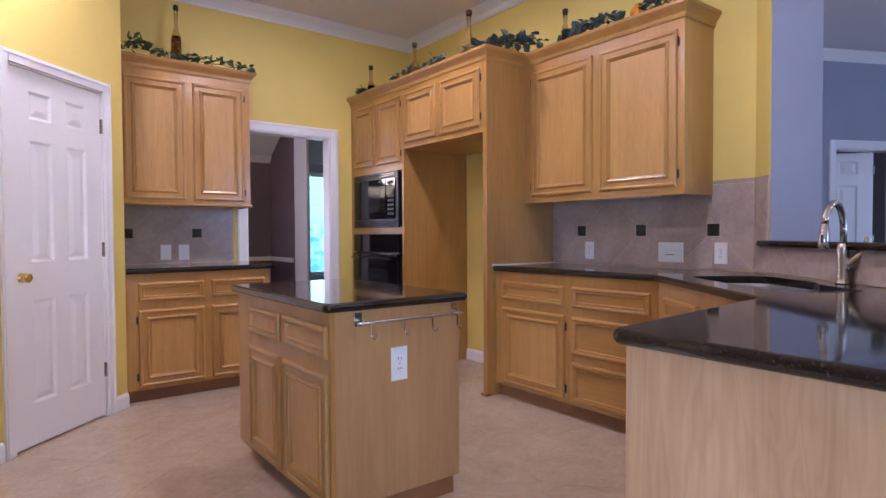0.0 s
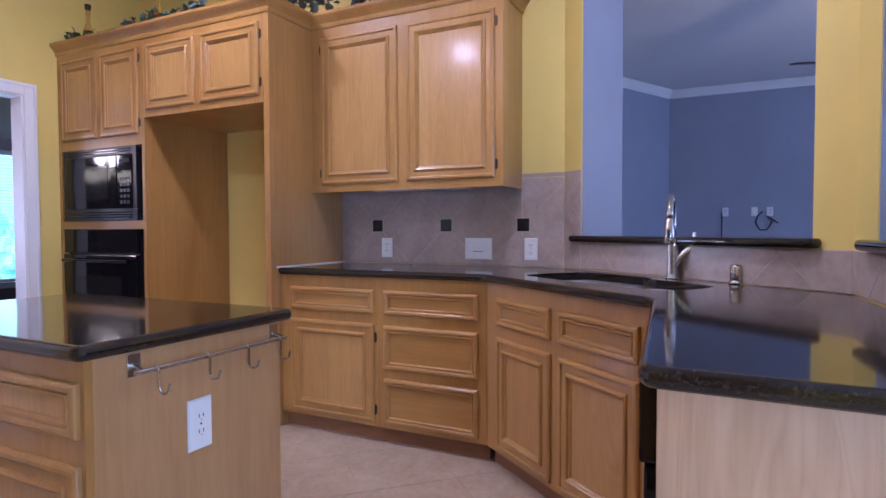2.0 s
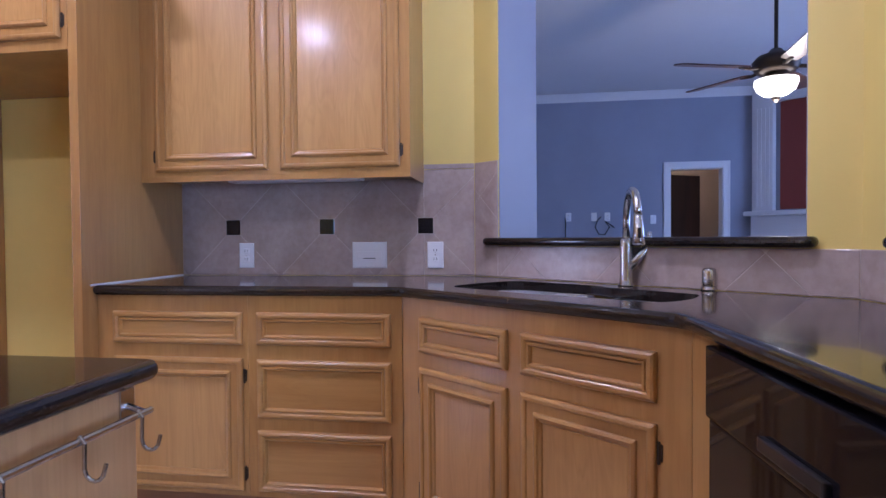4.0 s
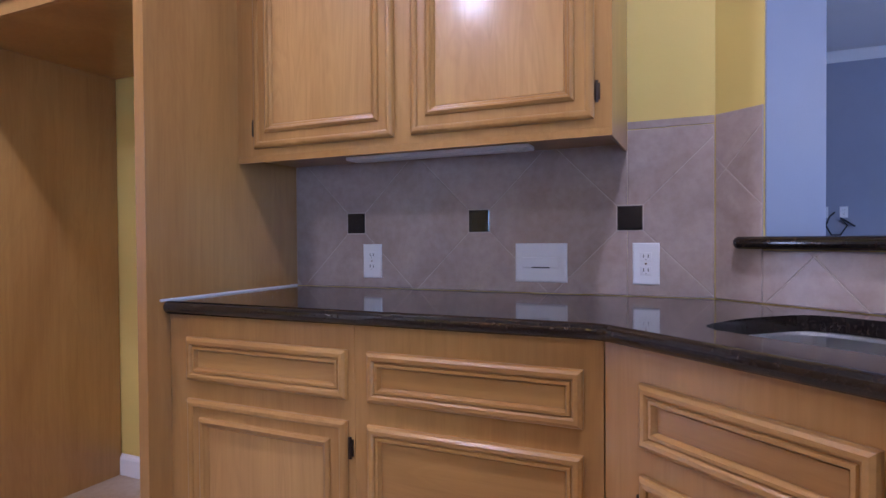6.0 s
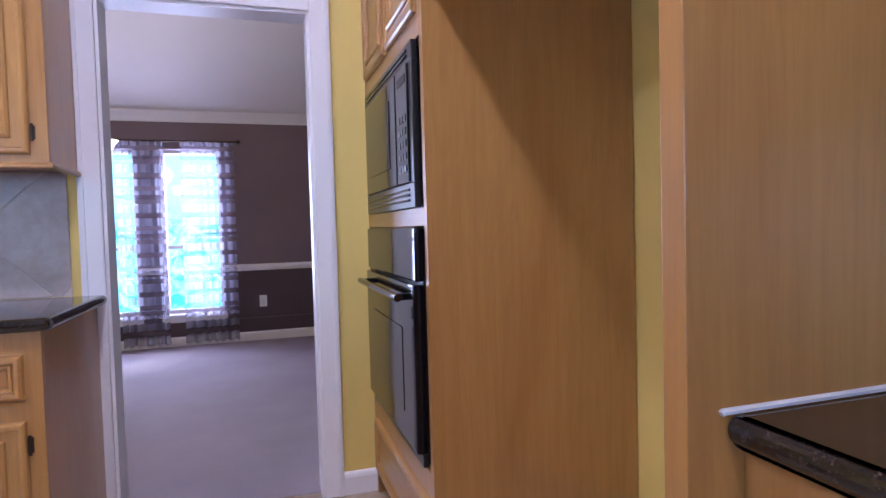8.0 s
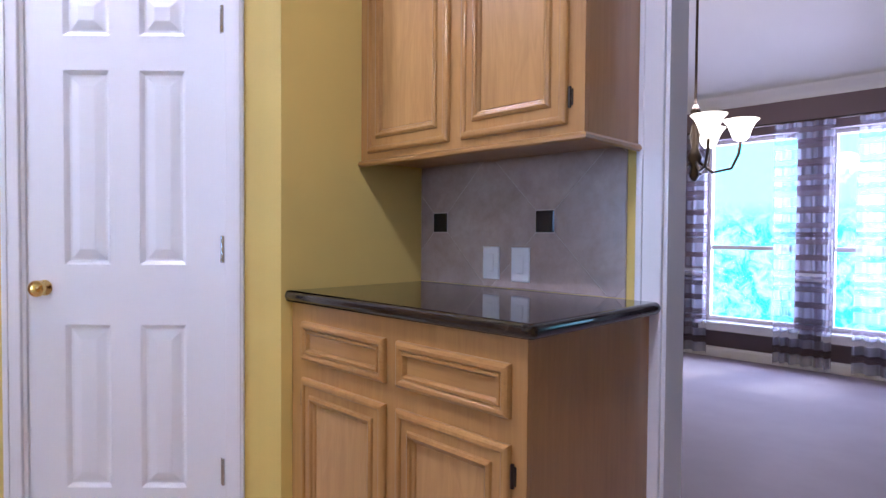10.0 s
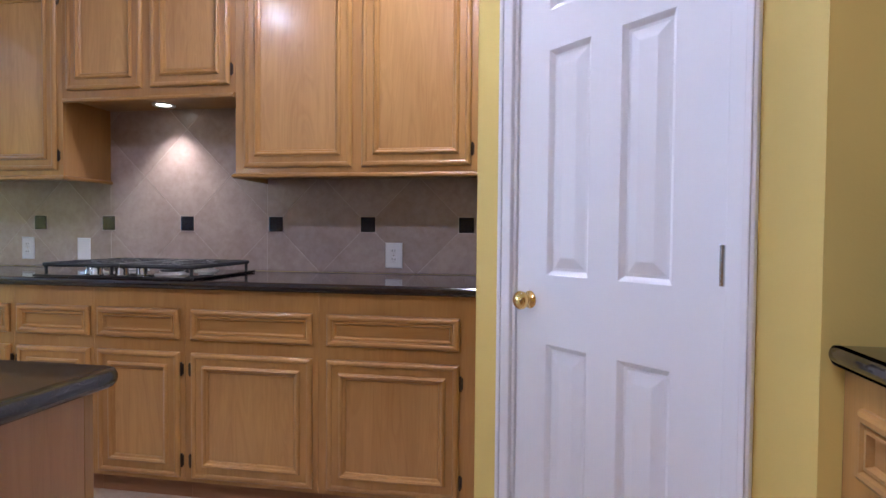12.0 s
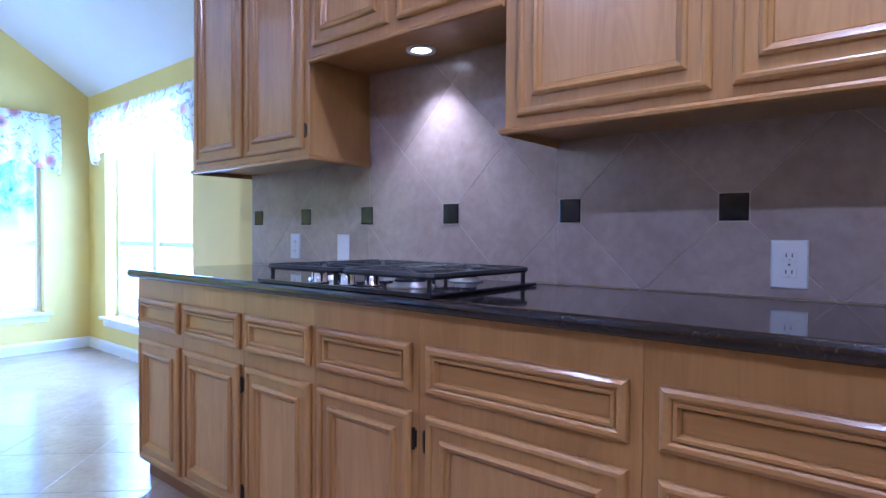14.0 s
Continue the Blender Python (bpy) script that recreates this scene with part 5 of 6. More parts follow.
# ---- gas cooktop ----
def cooktop():
    x0, x1, y0, y1 = -0.735, -0.225, 1.37, 2.125
    th = thing("gas_cooktop", "black glass gas cooktop with cast iron grates and chrome knobs", "cooktop")
    part("glass_top", box(x0, x1, y0, y1, ZC1 + 0.001, ZC1 + 0.011, 0.004), BLACKGLOSS, th)
    part("front_trim", box(x1 - 0.001, x1 + 0.006, y0, y1, ZC1 + 0.001, ZC1 + 0.012, 0.002), BLACKPLASTIC, th)
    zb = ZC1 + 0.011
    for cx, cy, r in ((-0.61, 1.56, 0.045), (-0.35, 1.56, 0.036), (-0.61, 1.94, 0.036), (-0.35, 1.94, 0.05)):
        b = smooth(part("burner", lathe([(r + 0.02, 0), (r + 0.018, 0.006), (r, 0.010), (r, 0.016)], 24, at=(cx, cy, zb)), SINKSTEEL, th))
        part("burner_cap", lathe([(r * 0.9, 0.016), (r * 0.9, 0.022), (r * 0.75, 0.026)], 24, at=(cx, cy, zb)), IRON, b)
    zg = zb + 0.042
    for gy0, gy1 in ((1.39, 1.735), (1.765, 2.105)):
        gx0, gx1 = -0.715, -0.245
        bm = bmesh.new()
        loop = rounded([(gx0, gy0), (gx1, gy0), (gx1, gy1), (gx0, gy1)], [0.03] * 4, 3)
        loop3 = [(a, b, zg) for a, b in loop]
        tube(loop3 + loop3[:1], 0.0095, 6, bm)
        my = (gy0 + gy1) / 2
        for cx in (-0.61, -0.35):
            for k in range(4):
                a = radians(45 + 90 * k)
                tx = gx0 if math.cos(a) < 0 and cx < -0.5 else gx1 if math.cos(a) > 0 and cx > -0.5 else -0.48
                ty = gy1 if math.sin(a) > 0 else gy0
                tube([(tx, ty + (my - ty) * 0.25, zg), (cx + 0.055 * math.cos(a), my + 0.055 * math.sin(a), zg + 0.006), (cx + 0.022 * math.cos(a), my + 0.022 * math.sin(a), zg + 0.003)], 0.007, 6, bm)
        tube([(-0.48, gy0, zg), (-0.48, gy1, zg)], 0.0075, 6, bm)
        for cx in (-0.61, -0.35):
            tube([(cx, gy0, zg), (cx, my - 0.03, zg + 0.005)], 0.006, 6, bm)
            tube([(cx, gy1, zg), (cx, my + 0.03, zg + 0.005)], 0.006, 6, bm)
            ring = [(cx + 0.062 * math.cos(k * math.pi / 8), my + 0.062 * math.sin(k * math.pi / 8), zg + 0.003) for k in range(17)]
            tube(ring, 0.005, 6, bm)
        for bx in (gx0, gx1):
            tube([(bx, my, zg), ((bx - 0.61) / 2 if bx == gx0 else (bx - 0.35) / 2, my, zg + 0.004)], 0.006, 6, bm)
        for a in (gx0 + 0.012, gx1 - 0.012):
            for b in (gy0 + 0.012, gy1 - 0.012):
                tube([(a, b, zg), (a, b, zb + 0.0005)], 0.007, 6, bm)
        part("grate", bm, IRON, th, "cast iron pan grate")
    for i in range(5):
        cy = 1.635 + i * 0.062
        smooth(part("knob", lathe([(0.026, 0), (0.026, 0.004), (0.022, 0.006), (0.021, 0.030), (0.018, 0.034)], 22, at=(-0.262 if i % 2 else -0.30, cy - 0.05, zb)), CHROME, th, "chrome control knob"))


cooktop()


# ---- decor on the cabinet tops ----
def bottle(name, x, y, z, profile, oil, label, cork=True, fill=0.55):
    th = thing(name, label, "bottle", Matrix.Translation((x, y, z)))
    smooth(part("glass", lathe(profile, 20), CLEAR if oil else GREENGLASS, th))
    h = profile[-1][1]
    if oil:
        body = [(r * 0.9, zz + 0.003) for r, zz in profile if zz < h * fill]
        smooth(part("contents", lathe(body + [(body[-1][0] * 0.98, h * fill)], 18), oil, th, "oil with preserved peppers"))
    part("stopper", lathe([(profile[-1][0] * 0.95, h - 0.006), (profile[-1][0] * 1.15, h + 0.004), (profile[-1][0] * 1.15, h + 0.028), (profile[-1][0] * 0.8, h + 0.032)], 14), CORK, th, "dark wax-dipped stopper")


TALL = [(0.034, 0), (0.038, 0.01), (0.038, 0.20), (0.034, 0.23), (0.016, 0.275), (0.013, 0.30), (0.013, 0.37), (0.017, 0.375), (0.017, 0.385)]
FLASK = [(0.045, 0), (0.052, 0.012), (0.052, 0.07), (0.040, 0.12), (0.020, 0.20), (0.015, 0.25), (0.015, 0.31), (0.019, 0.315), (0.019, 0.325)]
SMALL = [(0.030, 0), (0.034, 0.01), (0.034, 0.085), (0.026, 0.115), (0.013, 0.14), (0.012, 0.185), (0.016, 0.19), (0.016, 0.198)]
BEADS = [(0.024, 0), (0.029, 0.02), (0.024, 0.045), (0.030, 0.068), (0.024, 0.092), (0.029, 0.115), (0.022, 0.14), (0.026, 0.162), (0.018, 0.185), (0.012, 0.21), (0.012, 0.255), (0.015, 0.26), (0.015, 0.266)]
ZTOP = TOP_Z + 0.001


def stretched(profile, height, wide=1.0):
    k = (height - 0.032) / profile[-1][1]
    return [(r * wide, z * k) for r, z in profile]


bottle("oil_bottle", 1.165, 4.545, ZTOP, stretched(TALL, 0.555), AMBER, "tall glass bottle of amber oil with a dark stopper", fill=0.6)
bottle("oil_bottle", 2.90, 4.55, ZTOP, stretched(SMALL, 0.39, 1.15), GREENGLASS, "small olive glass bottle with a stopper")
bottle("oil_bottle", 2.93, 3.86, ZTOP, stretched(SMALL, 0.43, 1.15), AMBER, "small bottle of amber oil with a stopper")
bottle("oil_bottle", 2.93, 3.13, ZTOP, stretched(FLASK, 0.485, 1.1), REDOIL, "flask-shaped bottle of red pepper oil", fill=0.40)
bottle("oil_bottle", 3.22, 2.43, ZTOP, stretched(BEADS, 0.345, 1.15), AMBER, "ribbed bottle of amber preserves", fill=0.62)
th = thing("fruit_jar", "gourd-shaped jar of orange preserved fruit", "jar", Matrix.Translation((3.24, 1.86, ZTOP)))
smooth(part("lower_globe", lathe([(0.03, 0), (0.052, 0.02), (0.058, 0.05), (0.05, 0.08), (0.03, 0.098)], 20), GREENGLASS, th))
smooth(part("upper_globe", lathe([(0.028, 0.098), (0.046, 0.118), (0.050, 0.145), (0.043, 0.172), (0.022, 0.19), (0.02, 0.205)], 20), ORANGE, th, "orange fruit in glass"))


def garland(name, pts, n, leaf, size, label, seed, drop=0.0):
    """A silk vine: a stem and many small pointed leaves scattered along it."""
    rng = random.Random(seed)
    th = thing(name, label, "garland")
    path = []
    for a, b in zip(pts, pts[1:]):
        k = max(2, int((Vector(b) - Vector(a)).length / 0.04))
        for i in range(k):
            p = Vector(a).lerp(Vector(b), i / k)
            path.append(p + Vector((rng.uniform(-.012, .012), rng.uniform(-.012, .012), 0.022 + 0.02 * rng.random())))
    part("stem", tube(path, 0.003, 5), STEM, th)
    bm = bmesh.new()
    for _ in range(n):
        p = rng.choice(path) + Vector((rng.gauss(0, .026), rng.gauss(0, .026), abs(rng.gauss(0.0, .022)) + 0.002))
        s = size * rng.uniform(0.65, 1.25)
        rot = Euler((rng.uniform(-1.1, 1.1), rng.uniform(-1.1, 1.1), rng.uniform(0, 6.28))).to_matrix()
        shape = [(0, 0, 0), (0.32, 0.34, 0.06), (0.62, 0.26, 0.05), (1.0, 0, -0.08), (0.62, -0.26, 0.05), (0.32, -0.34, 0.06)]
        vs = [bm.verts.new(p + rot @ (Vector(q) * s)) for q in shape]
        mid = bm.verts.new(p + rot @ (Vector((0.5, 0, -0.03)) * s))
        for i in range(6):
            bm.faces.new((vs[i], vs[(i + 1) % 6], mid))
    me = bpy.data.meshes.new("leaves")
    bm.to_mesh(me)
    bm.free()
    me.materials.append(leaf)
    lv = new("leaves", me)
    lv.parent = th
    for v in me.vertices:
        if v.co.z < TOP_Z + 0.004 and not drop:
            v.co.z = TOP_Z + 0.004
    return th


zt = TOP_Z + 0.085
garland("ivy_garland", [(0.76, 4.34, zt - 0.02), (0.86, 4.36, zt + 0.05), (1.02, 4.44, zt - 0.02), (1.30, 4.42, zt), (1.60, 4.37, zt - 0.02), (1.74, 4.36, zt - 0.05)], 190, LEAF, 0.055, "green silk ivy garland trailing along the cabinet top", 3, 0.1)
garland("ivy_garland", [(2.80, 4.62, zt), (2.84, 4.30, zt - 0.01)], 60, LEAF, 0.055, "green silk ivy spray on the cabinet top", 5)
garland("ivy_garland", [(2.82, 4.05, zt), (2.86, 3.7, zt + 0.01), (2.82, 3.25, zt)], 110, LEAF_BLUE, 0.06, "grey-green silk leaves along the cabinet top", 7)
garland("ivy_garland", [(2.84, 2.98, zt), (3.0, 2.84, zt + 0.05), (3.18, 2.60, zt + 0.02)], 120, LEAF_BLUE, 0.075, "grey-green silk leaves spilling over the crown", 9)
garland("ivy_garland", [(3.20, 2.42, zt), (3.18, 2.10, zt + 0.03), (3.22, 1.95, zt)], 90, LEAF_BLUE, 0.07, "grey-green silk leaves along the cabinet top", 11)
garland("ivy_garland", [(3.22, 1.78, zt), (3.20, 1.52, zt + 0.03)], 70, LEAF_BLUE, 0.075, "grey-green silk leaves along the cabinet top", 13)


# ---- windows and curtains ----
def window(name, u0, u1, z0, z1, m, thick, label, mullions=(), rail=None, stool=True):
    th = setting(name, box(u0, u0 + 0.03, -thick, -thick + 0.06, z0, z1), WHITE, label)
    th.matrix_world = m
    for a, b, c, d in ((u1 - 0.03, u1, z0, z1), (u0 + 0.03, u1 - 0.03, z0, z0 + 0.035), (u0 + 0.03, u1 - 0.03, z1 - 0.035, z1)):
        part("window_frame", box(a, b, -thick, -thick + 0.06, c, d, 0.002), WHITE, th)
    for q in mullions:
        part("mullion", box(q - 0.04, q + 0.04, -thick, -thick + 0.075, z0 + 0.035, z1 - 0.035, 0.003), WHITE, th)
    if rail:
        part("meeting_rail", box(u0 + 0.03, u1 - 0.03, -thick + 0.01, -thick + 0.05, rail - 0.02, rail + 0.02, 0.003), WHITE, th)
    edges = [u0 + 0.03, *mullions, u1 - 0.03]
    for a, b in zip(edges, edges[1:]):
        p = part("pane", box(a, b, -thick + 0.028, -thick + 0.032, z0 + 0.03, z1 - 0.03), PANE, th)
        p.visible_shadow = False
    if stool:
        part("window_sill", box(u0 - 0.06, u1 + 0.06, -thick + 0.06, 0.045, z0 - 0.028, z0 - 0.001, 0.006), WHITE, th, "white window stool")
        part("apron", box(u0 - 0.03, u1 + 0.03, 0.001, 0.014, z0 - 0.085, z0 - 0.029, 0.003), WHITE, th)
    return th


window("window_1", *W_WIN, NW, 0.16, "white double window, glaring daylight", (1.87,), 0.99)
window("window_2", *S_WIN, NS, 0.16, "white sash window with blinds drawn aside", (), 0.98)
window("window_3", -1.14, -0.38, 0.33, 2.0, run(0, YDN, 180), 0.16, "white dining room window in glaring daylight", (), 1.01)
window("window_4", -1.93, -1.37, 0.33, 2.0, run(0, YDN, 180), 0.16, "white dining room window in glaring daylight", (), 1.01)
window("window_5", -5.4, -4.38, 0.45, 2.25, run(0, 9.2, 180), 0.16, "foyer window with open blinds", (), None)
window("window_6", -5.4, -4.38, 2.42, 2.75, run(0, 9.2, 180), 0.16, "transom window", (), None, False)
th = thing("window_blind", "white slatted blind in the foyer window", "blind", run(0, 9.2, 180))
part("head_rail", box(-5.36, -4.42, -0.09, -0.04, 2.17, 2.21, 0.004), WHITE, th)
for i in range(38):
    bm = box(-5.36, -4.42, -0.085, -0.045, 0.0, 0.003)
    bmesh.ops.rotate(bm, verts=bm.verts[:], cent=(0, -0.065, 0), matrix=Matrix.Rotation(radians(9), 3, "X"))
    bmesh.ops.translate(bm, verts=bm.verts[:], vec=(0, 0, 0.51 + i * 0.0435))
    part("slat", bm, WHITE, th)


def valance(m, u0, u1, z_top, z_low, label, waves):
    """Gathered floral valance: wavy cloth with a swagged lower edge."""
    bm = bmesh.new()
    nu, nz = 90, 12
    grid = []
    for i in range(nu + 1):
        f = i / nu
        u = u0 + (u1 - u0) * f
        low = z_low + 0.10 * (0.5 + 0.5 * math.cos(2 * math.pi * waves * f + math.pi)) + 0.012 * math.sin(40 * f)
        row = []
        for j in range(nz + 1):
            g = j / nz
            depth = 0.075 + 0.018 * math.sin(2 * math.pi * 13 * f + 1.2 * math.sin(5 * f)) * (0.25 + g) + 0.03 * math.sin(math.pi * g)
            row.append(bm.verts.new((u, depth, z_top + (low - z_top) * g)))
        grid.append(row)
    for i in range(nu):
        for j in range(nz):
            bm.faces.new((grid[i][j], grid[i + 1][j], grid[i + 1][j + 1], grid[i][j + 1]))
    for k in (0, nu):
        side = [bm.verts.new((grid[k][j].co.x, 0.006, grid[k][j].co.z)) for j in range(nz + 1)]
        for j in range(nz):
            bm.faces.new((grid[k][j], grid[k][j + 1], side[j + 1], side[j]))
    th = thing("window_valance", label, "valance", m)
    smooth(part("cloth", bm, FLORAL, th))
    part("rod", tube([(u0, 0.06, z_top - 0.03), (u1, 0.06, z_top - 0.03)], 0.008, 8), WHITE, th)


valance(NW, 0.80, 2.79, 2.16, 1.69, "white valance printed with pink flowers over the double window", 3)
valance(NS, -0.965, 0.86, 2.135, 1.60, "white valance printed with pink flowers over the sash window", 3)


def curtain(u0, u1, z0, z1, m, folds, seed):
    rng = random.Random(seed)
    bm = bmesh.new()
    nu, nz = int(folds * 8), 14
    ph = [rng.uniform(0, 6.28) for _ in range(3)]
    grid = []
    for i in range(nu + 1):
        f = i / nu
        row = []
        for j in range(nz + 1):
            g = j / nz
            amp = 0.022 + 0.016 * g
            d = 0.075 + amp * math.sin(2 * math.pi * folds * f + ph[0] + 0.5 * math.sin(3 * g + ph[1]))
            row.append(bm.verts.new((u0 + (u1 - u0) * f + 0.02 * g * math.sin(7 * f + ph[2]), d, z1 + (z0 - z1) * g)))
        grid.append(row)
    for i in range(nu):
        for j in range(nz):
            bm.faces.new((grid[i][j], grid[i + 1][j], grid[i + 1][j + 1], grid[i][j + 1]))
    th = thing("curtain", "sheer plum and grey plaid curtain hanging to the floor", "curtain", m, "dining curtains")
    smooth(part("cloth", bm, PLAID, th))


RD = run(0, YDN, 180)
for u0, u1, folds in ((-2.08, -1.58, 6), (-1.42, -0.98, 6), (-0.44, 0.06, 5)):
    curtain(u0, u1, 0.03, 2.06, RD, folds, int(-u0 * 100))
th = thing("curtain_rod", "dark metal curtain rod over the dining windows", "curtain rod", RD)
part("rod", tube([(-2.12, 0.075, 2.07), (0.10, 0.075, 2.07)], 0.010, 8), BRONZE, th)
for u in (-2.13, 0.11):
    smooth(part("finial", lathe([(0.006, -0.02), (0.02, -0.008), (0.022, 0.004), (0.010, 0.02)], 12, at=(u, 0.075, 2.07)), BRONZE, th))
for u in (-1.98, -0.1):
    part("bracket", box(u - 0.008, u + 0.008, 0.0, 0.072, 2.05, 2.066), BRONZE, th)
cover_plate(-2.316, 0.415, 0.075, 0.12, RD, "outlet", "white outlet on the dark wainscot", 0.0035)


cover_plate(-3.11, 0.40, 0.075, 0.12, RD, "outlet", "white outlet on the dark wainscot", 0.0035)


# ---- chandelier, ceiling fan ----
def chandelier(x, y, z, top):
    th = thing("chandelier", "dark bronze chandelier with lit white bell shades", "chandelier", Matrix.Translation((x, y, z)))
    smooth(part("column", lathe([(0.01, -0.20), (0.03, -0.17), (0.02, -0.12), (0.045, -0.06), (0.02, 0.0), (0.03, 0.08), (0.014, 0.16), (0.03, 0.22), (0.012, 0.26)], 16), BRONZE, th))
    part("stem", tube([(0, 0, 0.25), (0, 0, top - z)], 0.008, 8), BRONZE, th)
    smooth(part("canopy", lathe([(0.03, top - z - 0.06), (0.06, top - z - 0.02), (0.065, top - z)], 18), BRONZE, th))
    for k in range(5):
        a = radians(72 * k + 20)
        c, s = math.cos(a), math.sin(a)
        arm = [(c * r, s * r, h) for r, h in ((0.02, -0.08), (0.10, -0.15), (0.20, -0.13), (0.235, -0.05), (0.245, 0.02))]
        ar = smooth(part("arm", tube(arm, 0.009, 8), BRONZE, th))
        sh = smooth(part("shade", lathe([(0.028, 0.03), (0.045, 0.05), (0.058, 0.09), (0.075, 0.125), (0.098, 0.15), (0.094, 0.15), (0.070, 0.125), (0.05, 0.09), (0.02, 0.04)], 20, at=(c * 0.245, s * 0.245, 0.0)), BOWL, ar, "lit white glass bell shade"))


chandelier(1.08, 6.6, 1.645, 3.66)


def ceiling_fan(x, y, z, top):
    th = thing("ceiling_fan", "dark bronze ceiling fan with five wooden blades and a lit bowl", "ceiling fan", Matrix.Translation((x, y, z)))
    smooth(part("motor_housing", lathe([(0.05, -0.045), (0.11, -0.04), (0.135, -0.01), (0.14, 0.03), (0.11, 0.065), (0.05, 0.085), (0.03, 0.11)], 28), BRONZE, th))
    part("down_rod", tube([(0, 0, 0.10), (0, 0, top - z)], 0.012, 10), BRONZE, th)
    smooth(part("canopy", lathe([(0.03, top - z - 0.07), (0.065, top - z - 0.03), (0.07, top - z)], 20), BRONZE, th))
    for k in range(5):
        a = 72 * k + 34
        bm = bmesh.new()
        prism(rounded([(0.20, -0.05), (0.66, -0.070), (0.69, 0.0), (0.66, 0.070), (0.20, 0.05)], [0.02, 0.03, 0.06, 0.03, 0.02], 4), -0.004, 0.004, bm)
        bmesh.ops.rotate(bm, verts=bm.verts[:], cent=(0, 0, 0), matrix=Matrix.Rotation(radians(-11), 3, "X"))
        bmesh.ops.rotate(bm, verts=bm.verts[:], cent=(0, 0, 0), matrix=Matrix.Rotation(radians(a), 3, "Z"))
        bmesh.ops.translate(bm, verts=bm.verts[:], vec=(0, 0, -0.01))
        bl = part("blade", bm, DARKDOOR, th, "dark wooden fan blade")
        c, s = math.cos(radians(a)), math.sin(radians(a))
        part("blade_iron", tube([(0.11 * c, 0.11 * s, -0.01), (0.17 * c, 0.17 * s, -0.022), (0.25 * c, 0.25 * s, -0.014)], 0.012, 6), BRONZE, bl)
    smooth(part("light_fitter", lathe([(0.04, -0.045), (0.075, -0.06), (0.06, -0.085), (0.05, -0.09)], 24), BRONZE, th))
    smooth(part("light_bowl", lathe([(0.125, -0.085), (0.128, -0.11), (0.112, -0.15), (0.07, -0.182), (0.02, -0.192)], 28), BOWL, th, "lit white alabaster bowl"))
    smooth(part("finial", lathe([(0.02, -0.19), (0.03, -0.20), (0.022, -0.215), (0.006, -0.23)], 14), BRONZE, th))


ceiling_fan(4.70, -0.576, 2.178, 3.05)

# ---- living room fittings ----
RL = run(XL, 0, 90)
for y0 in (0.455, -0.066):
    cover_plate(y0, 1.36, 0.075, 0.118, RL, "outlet", "white outlet on the grey-blue wall", 0.001)
cover_plate(0.111, 1.36, 0.075, 0.118, RL, "switch", "white cable plate on the grey-blue wall", 0.001)
cover_plate(-0.668, 1.315, 0.075, 0.118, RL, "switch", "white switch plate beside the doorway", 0.001)
th = thing("cable_loop", "black cable hanging from a wall plate", "cable", RL)
part("cable", tube([(0.02, 0.012, 1.36), (0.07, 0.03, 1.31), (0.10, 0.035, 1.22), (0.05, 0.035, 1.12), (-0.03, 0.035, 1.12), (-0.09, 0.035, 1.22), (-0.03, 0.03, 1.30), (-0.16, 0.03, 1.21)], 0.009, 6), BLACKPLASTIC, th)
th = thing("cable_loop", "black cable hanging straight from an outlet", "cable", RL)
part("cable", tube([(0.50, 0.02, 1.35), (0.495, 0.03, 1.25), (0.50, 0.025, 1.0), (0.48, 0.02, 0.6)], 0.009, 6), BLACKPLASTIC, th)
RF = run(8.9, -1.92, 45)
th = thing("fireplace_surround", "white fireplace surround with pilasters, mantel and a red panel", "fireplace", RF)
part("red_panel", box(-2.6, -0.36, 0.001, 0.02, 1.42, 2.78), RED, th, "brick-red painted panel above the mantel")
part("pilaster", box(-0.30, -0.04, 0.0, 0.09, 0.0, 2.92, 0.006), WHITE, th)
for u in (0.09, 0.14, 0.19, 0.24):
    part("flute", box(-u - 0.022, -u, 0.088, 0.098, 1.46, 2.72, 0.004), WHITE, th)
part("mantel_shelf", box(-3.0, 0.0, 0.0, 0.24, 1.34, 1.40, 0.012), WHITE, th)
part("frieze", box(-2.9, -0.04, 0.0, 0.12, 1.05, 1.34, 0.006), WHITE, th)
part("header", box(-2.9, -0.30, 0.0, 0.07, 2.78, 2.92, 0.006), WHITE, th)
six_panel_door("hall_door", 0.0, 0.72, 0.01, 2.0, 0.0, pose(9.75, -0.95, 0, 0, 0, -60), DARKDOOR, "dark stained panel door standing open in the hall", None, -0.004)
six_panel_door("study_door", 0.0, 0.80, 0.01, 2.02, 0.0, pose(7.72, 1.92, 0, 0, 0, 130), WHITE, "white panel door standing open into the study", None, -0.004)

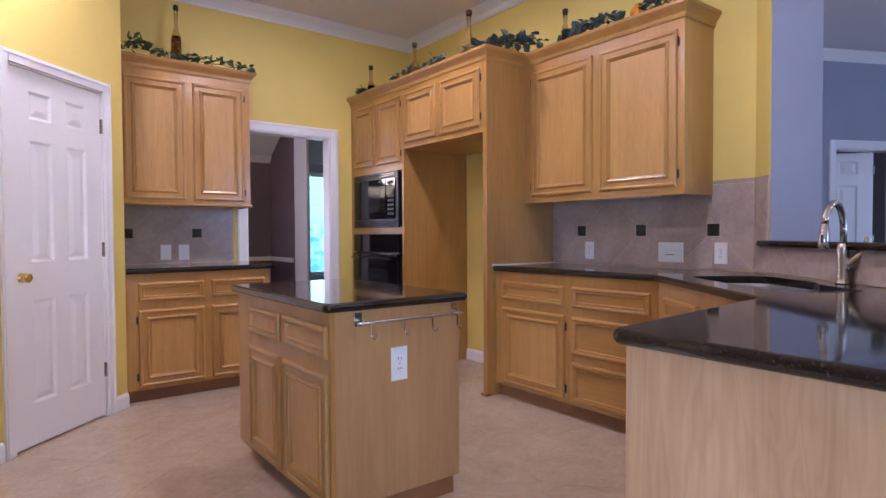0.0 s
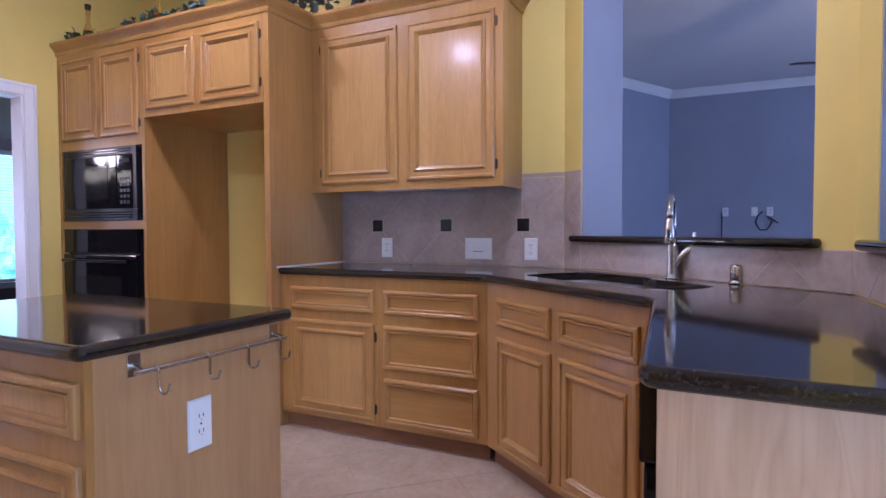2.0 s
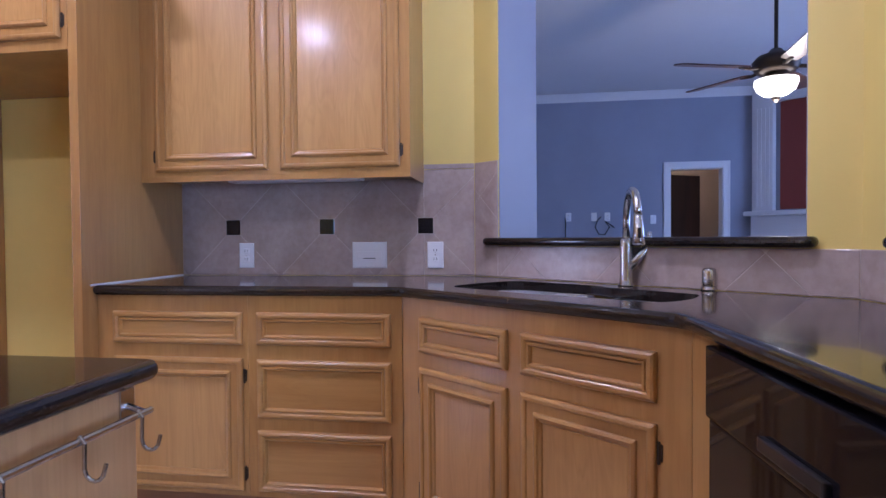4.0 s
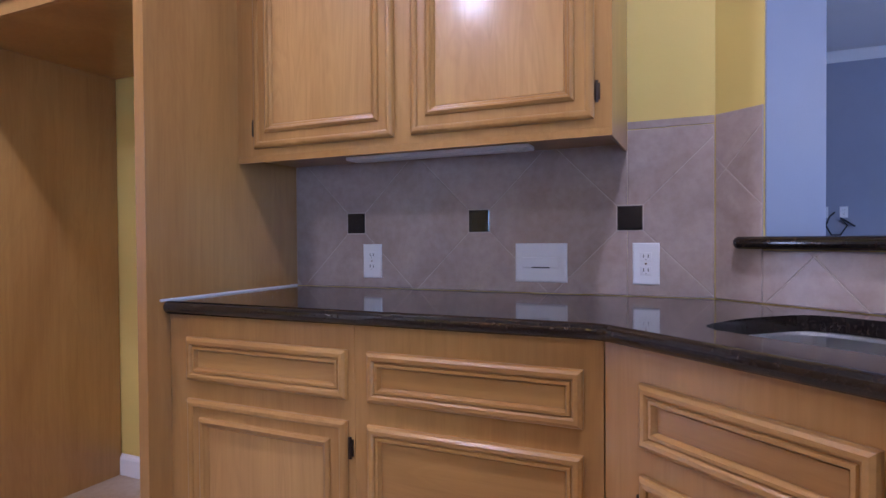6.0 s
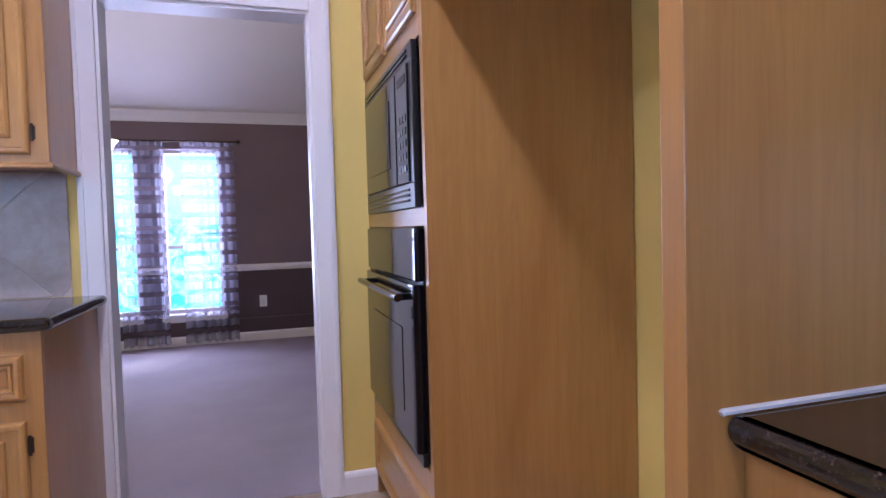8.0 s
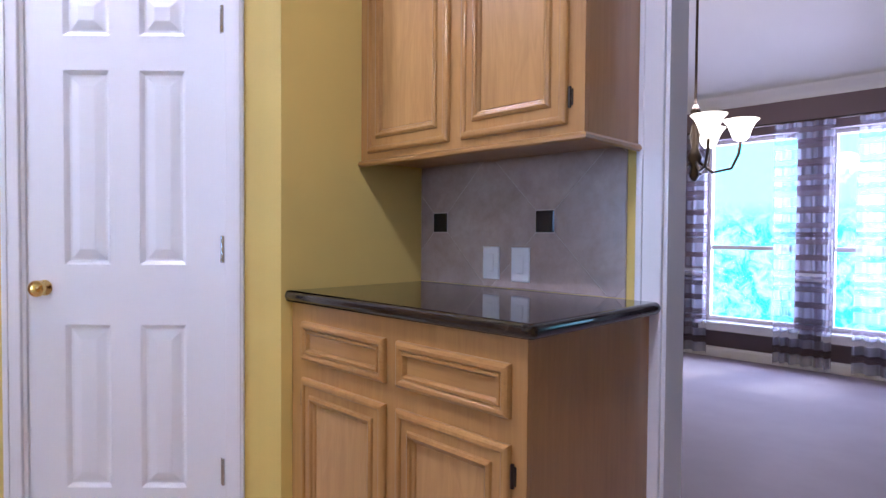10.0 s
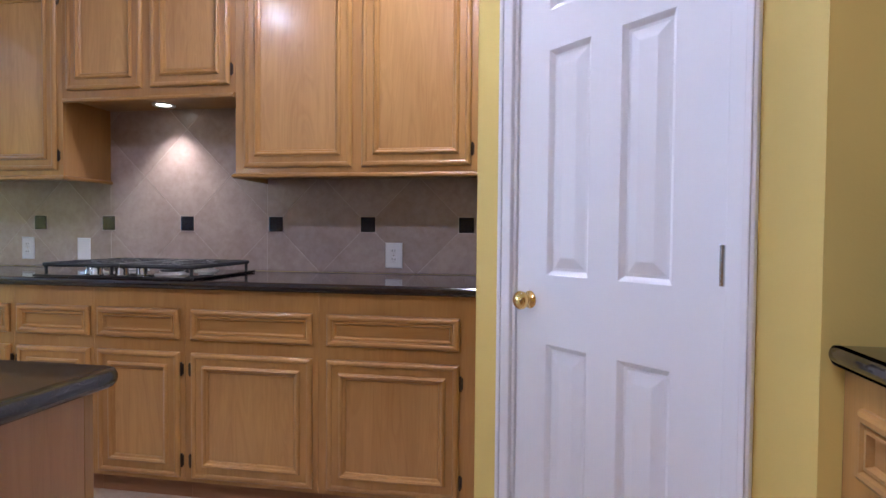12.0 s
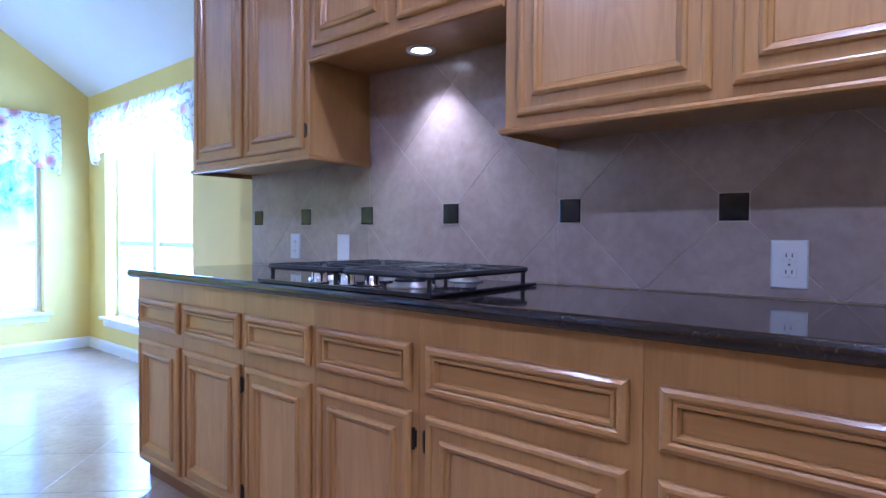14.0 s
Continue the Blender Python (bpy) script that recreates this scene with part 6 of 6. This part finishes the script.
# ---- outdoors ----
tagged(obj("backdrop", box(-2.25, -2.2, -5.9, 1.0, -0.19, 4.5), VIEW_WEST), "plain glaring daylight outside the nook", kind="structure")
tagged(obj("backdrop", box(-2.5, 9.0, 11.5, 11.55, -0.5, 5.0), VIEW_NORTH), "plain glaring daylight outside the dining room", kind="structure")
setting("ground", box(-60, 60, -60, 60, -0.4, -0.2), GRASS, "lawn round the house")
tagged(obj("backdrop", box(-2.15, 9.0, -6.05, -6.0, -0.19, 5.0), VIEW_SOUTH), "plain leafy daylight outside the nook", kind="structure")

# ---- kitchen floor tiles, last ----
bm = prism([(XNW, YNS), (1.65, YNS), (1.65, -0.36), (2.6, -0.25), (3.6, 1.0), (3.6, 4.76), (-0.9, 4.76), (-0.9, 0.2), (XNW, 0.2)], -0.12, -0.0018)
floor = setting("floor", bm, FGROUT, "beige ceramic tile floor laid diagonally")
FT = 0.445


def floor_tile(poly):
    bm = bmesh.new()
    inner = shrink(poly, 0.0015)
    if len(inner) != len(poly):
        return
    rows = [[bm.verts.new((x, y, z)) for x, y in q] for q, z in ((poly, -0.004), (poly, -0.0004), (inner, 0.0))]
    for a, b in zip(rows, rows[1:]):
        for i in range(len(poly)):
            bm.faces.new((a[i], a[(i + 1) % len(poly)], b[(i + 1) % len(poly)], b[i]))
    bm.faces.new(rows[-1])
    part("floor_tile", bm, FLOOR_TILE, floor)


half = FT / math.sqrt(2) - 0.0016
for i in range(-14, 30):
    for j in range(-14, 14):
        cx = (i - j) * FT * S2 + 0.1
        cy = (i + j) * FT * S2 - 0.05
        poly = [(cx + half, cy), (cx, cy + half), (cx - half, cy), (cx, cy - half)]
        x0 = XNW if cy < 0.2 else XW + 0.02
        x1 = 1.65 if cy < -0.3 else 3.44
        for axis, val, gt in ((0, x0, True), (0, x1, False), (1, YNS, True), (1, 4.75, False)):
            if poly:
                poly = clip(poly, axis, val, gt)
        clean = []
        for p in poly:
            if not clean or math.hypot(p[0] - clean[-1][0], p[1] - clean[-1][1]) > 0.012:
                clean.append(p)
        if len(clean) > 2 and math.hypot(clean[0][0] - clean[-1][0], clean[0][1] - clean[-1][1]) <= 0.012:
            clean.pop()
        if len(clean) < 3:
            continue
        ar = sum(p[0] * q[1] - q[0] * p[1] for p, q in zip(clean, clean[1:] + clean[:1])) / 2
        if abs(ar) < 0.004:
            continue
        floor_tile(clean if ar > 0 else clean[::-1])
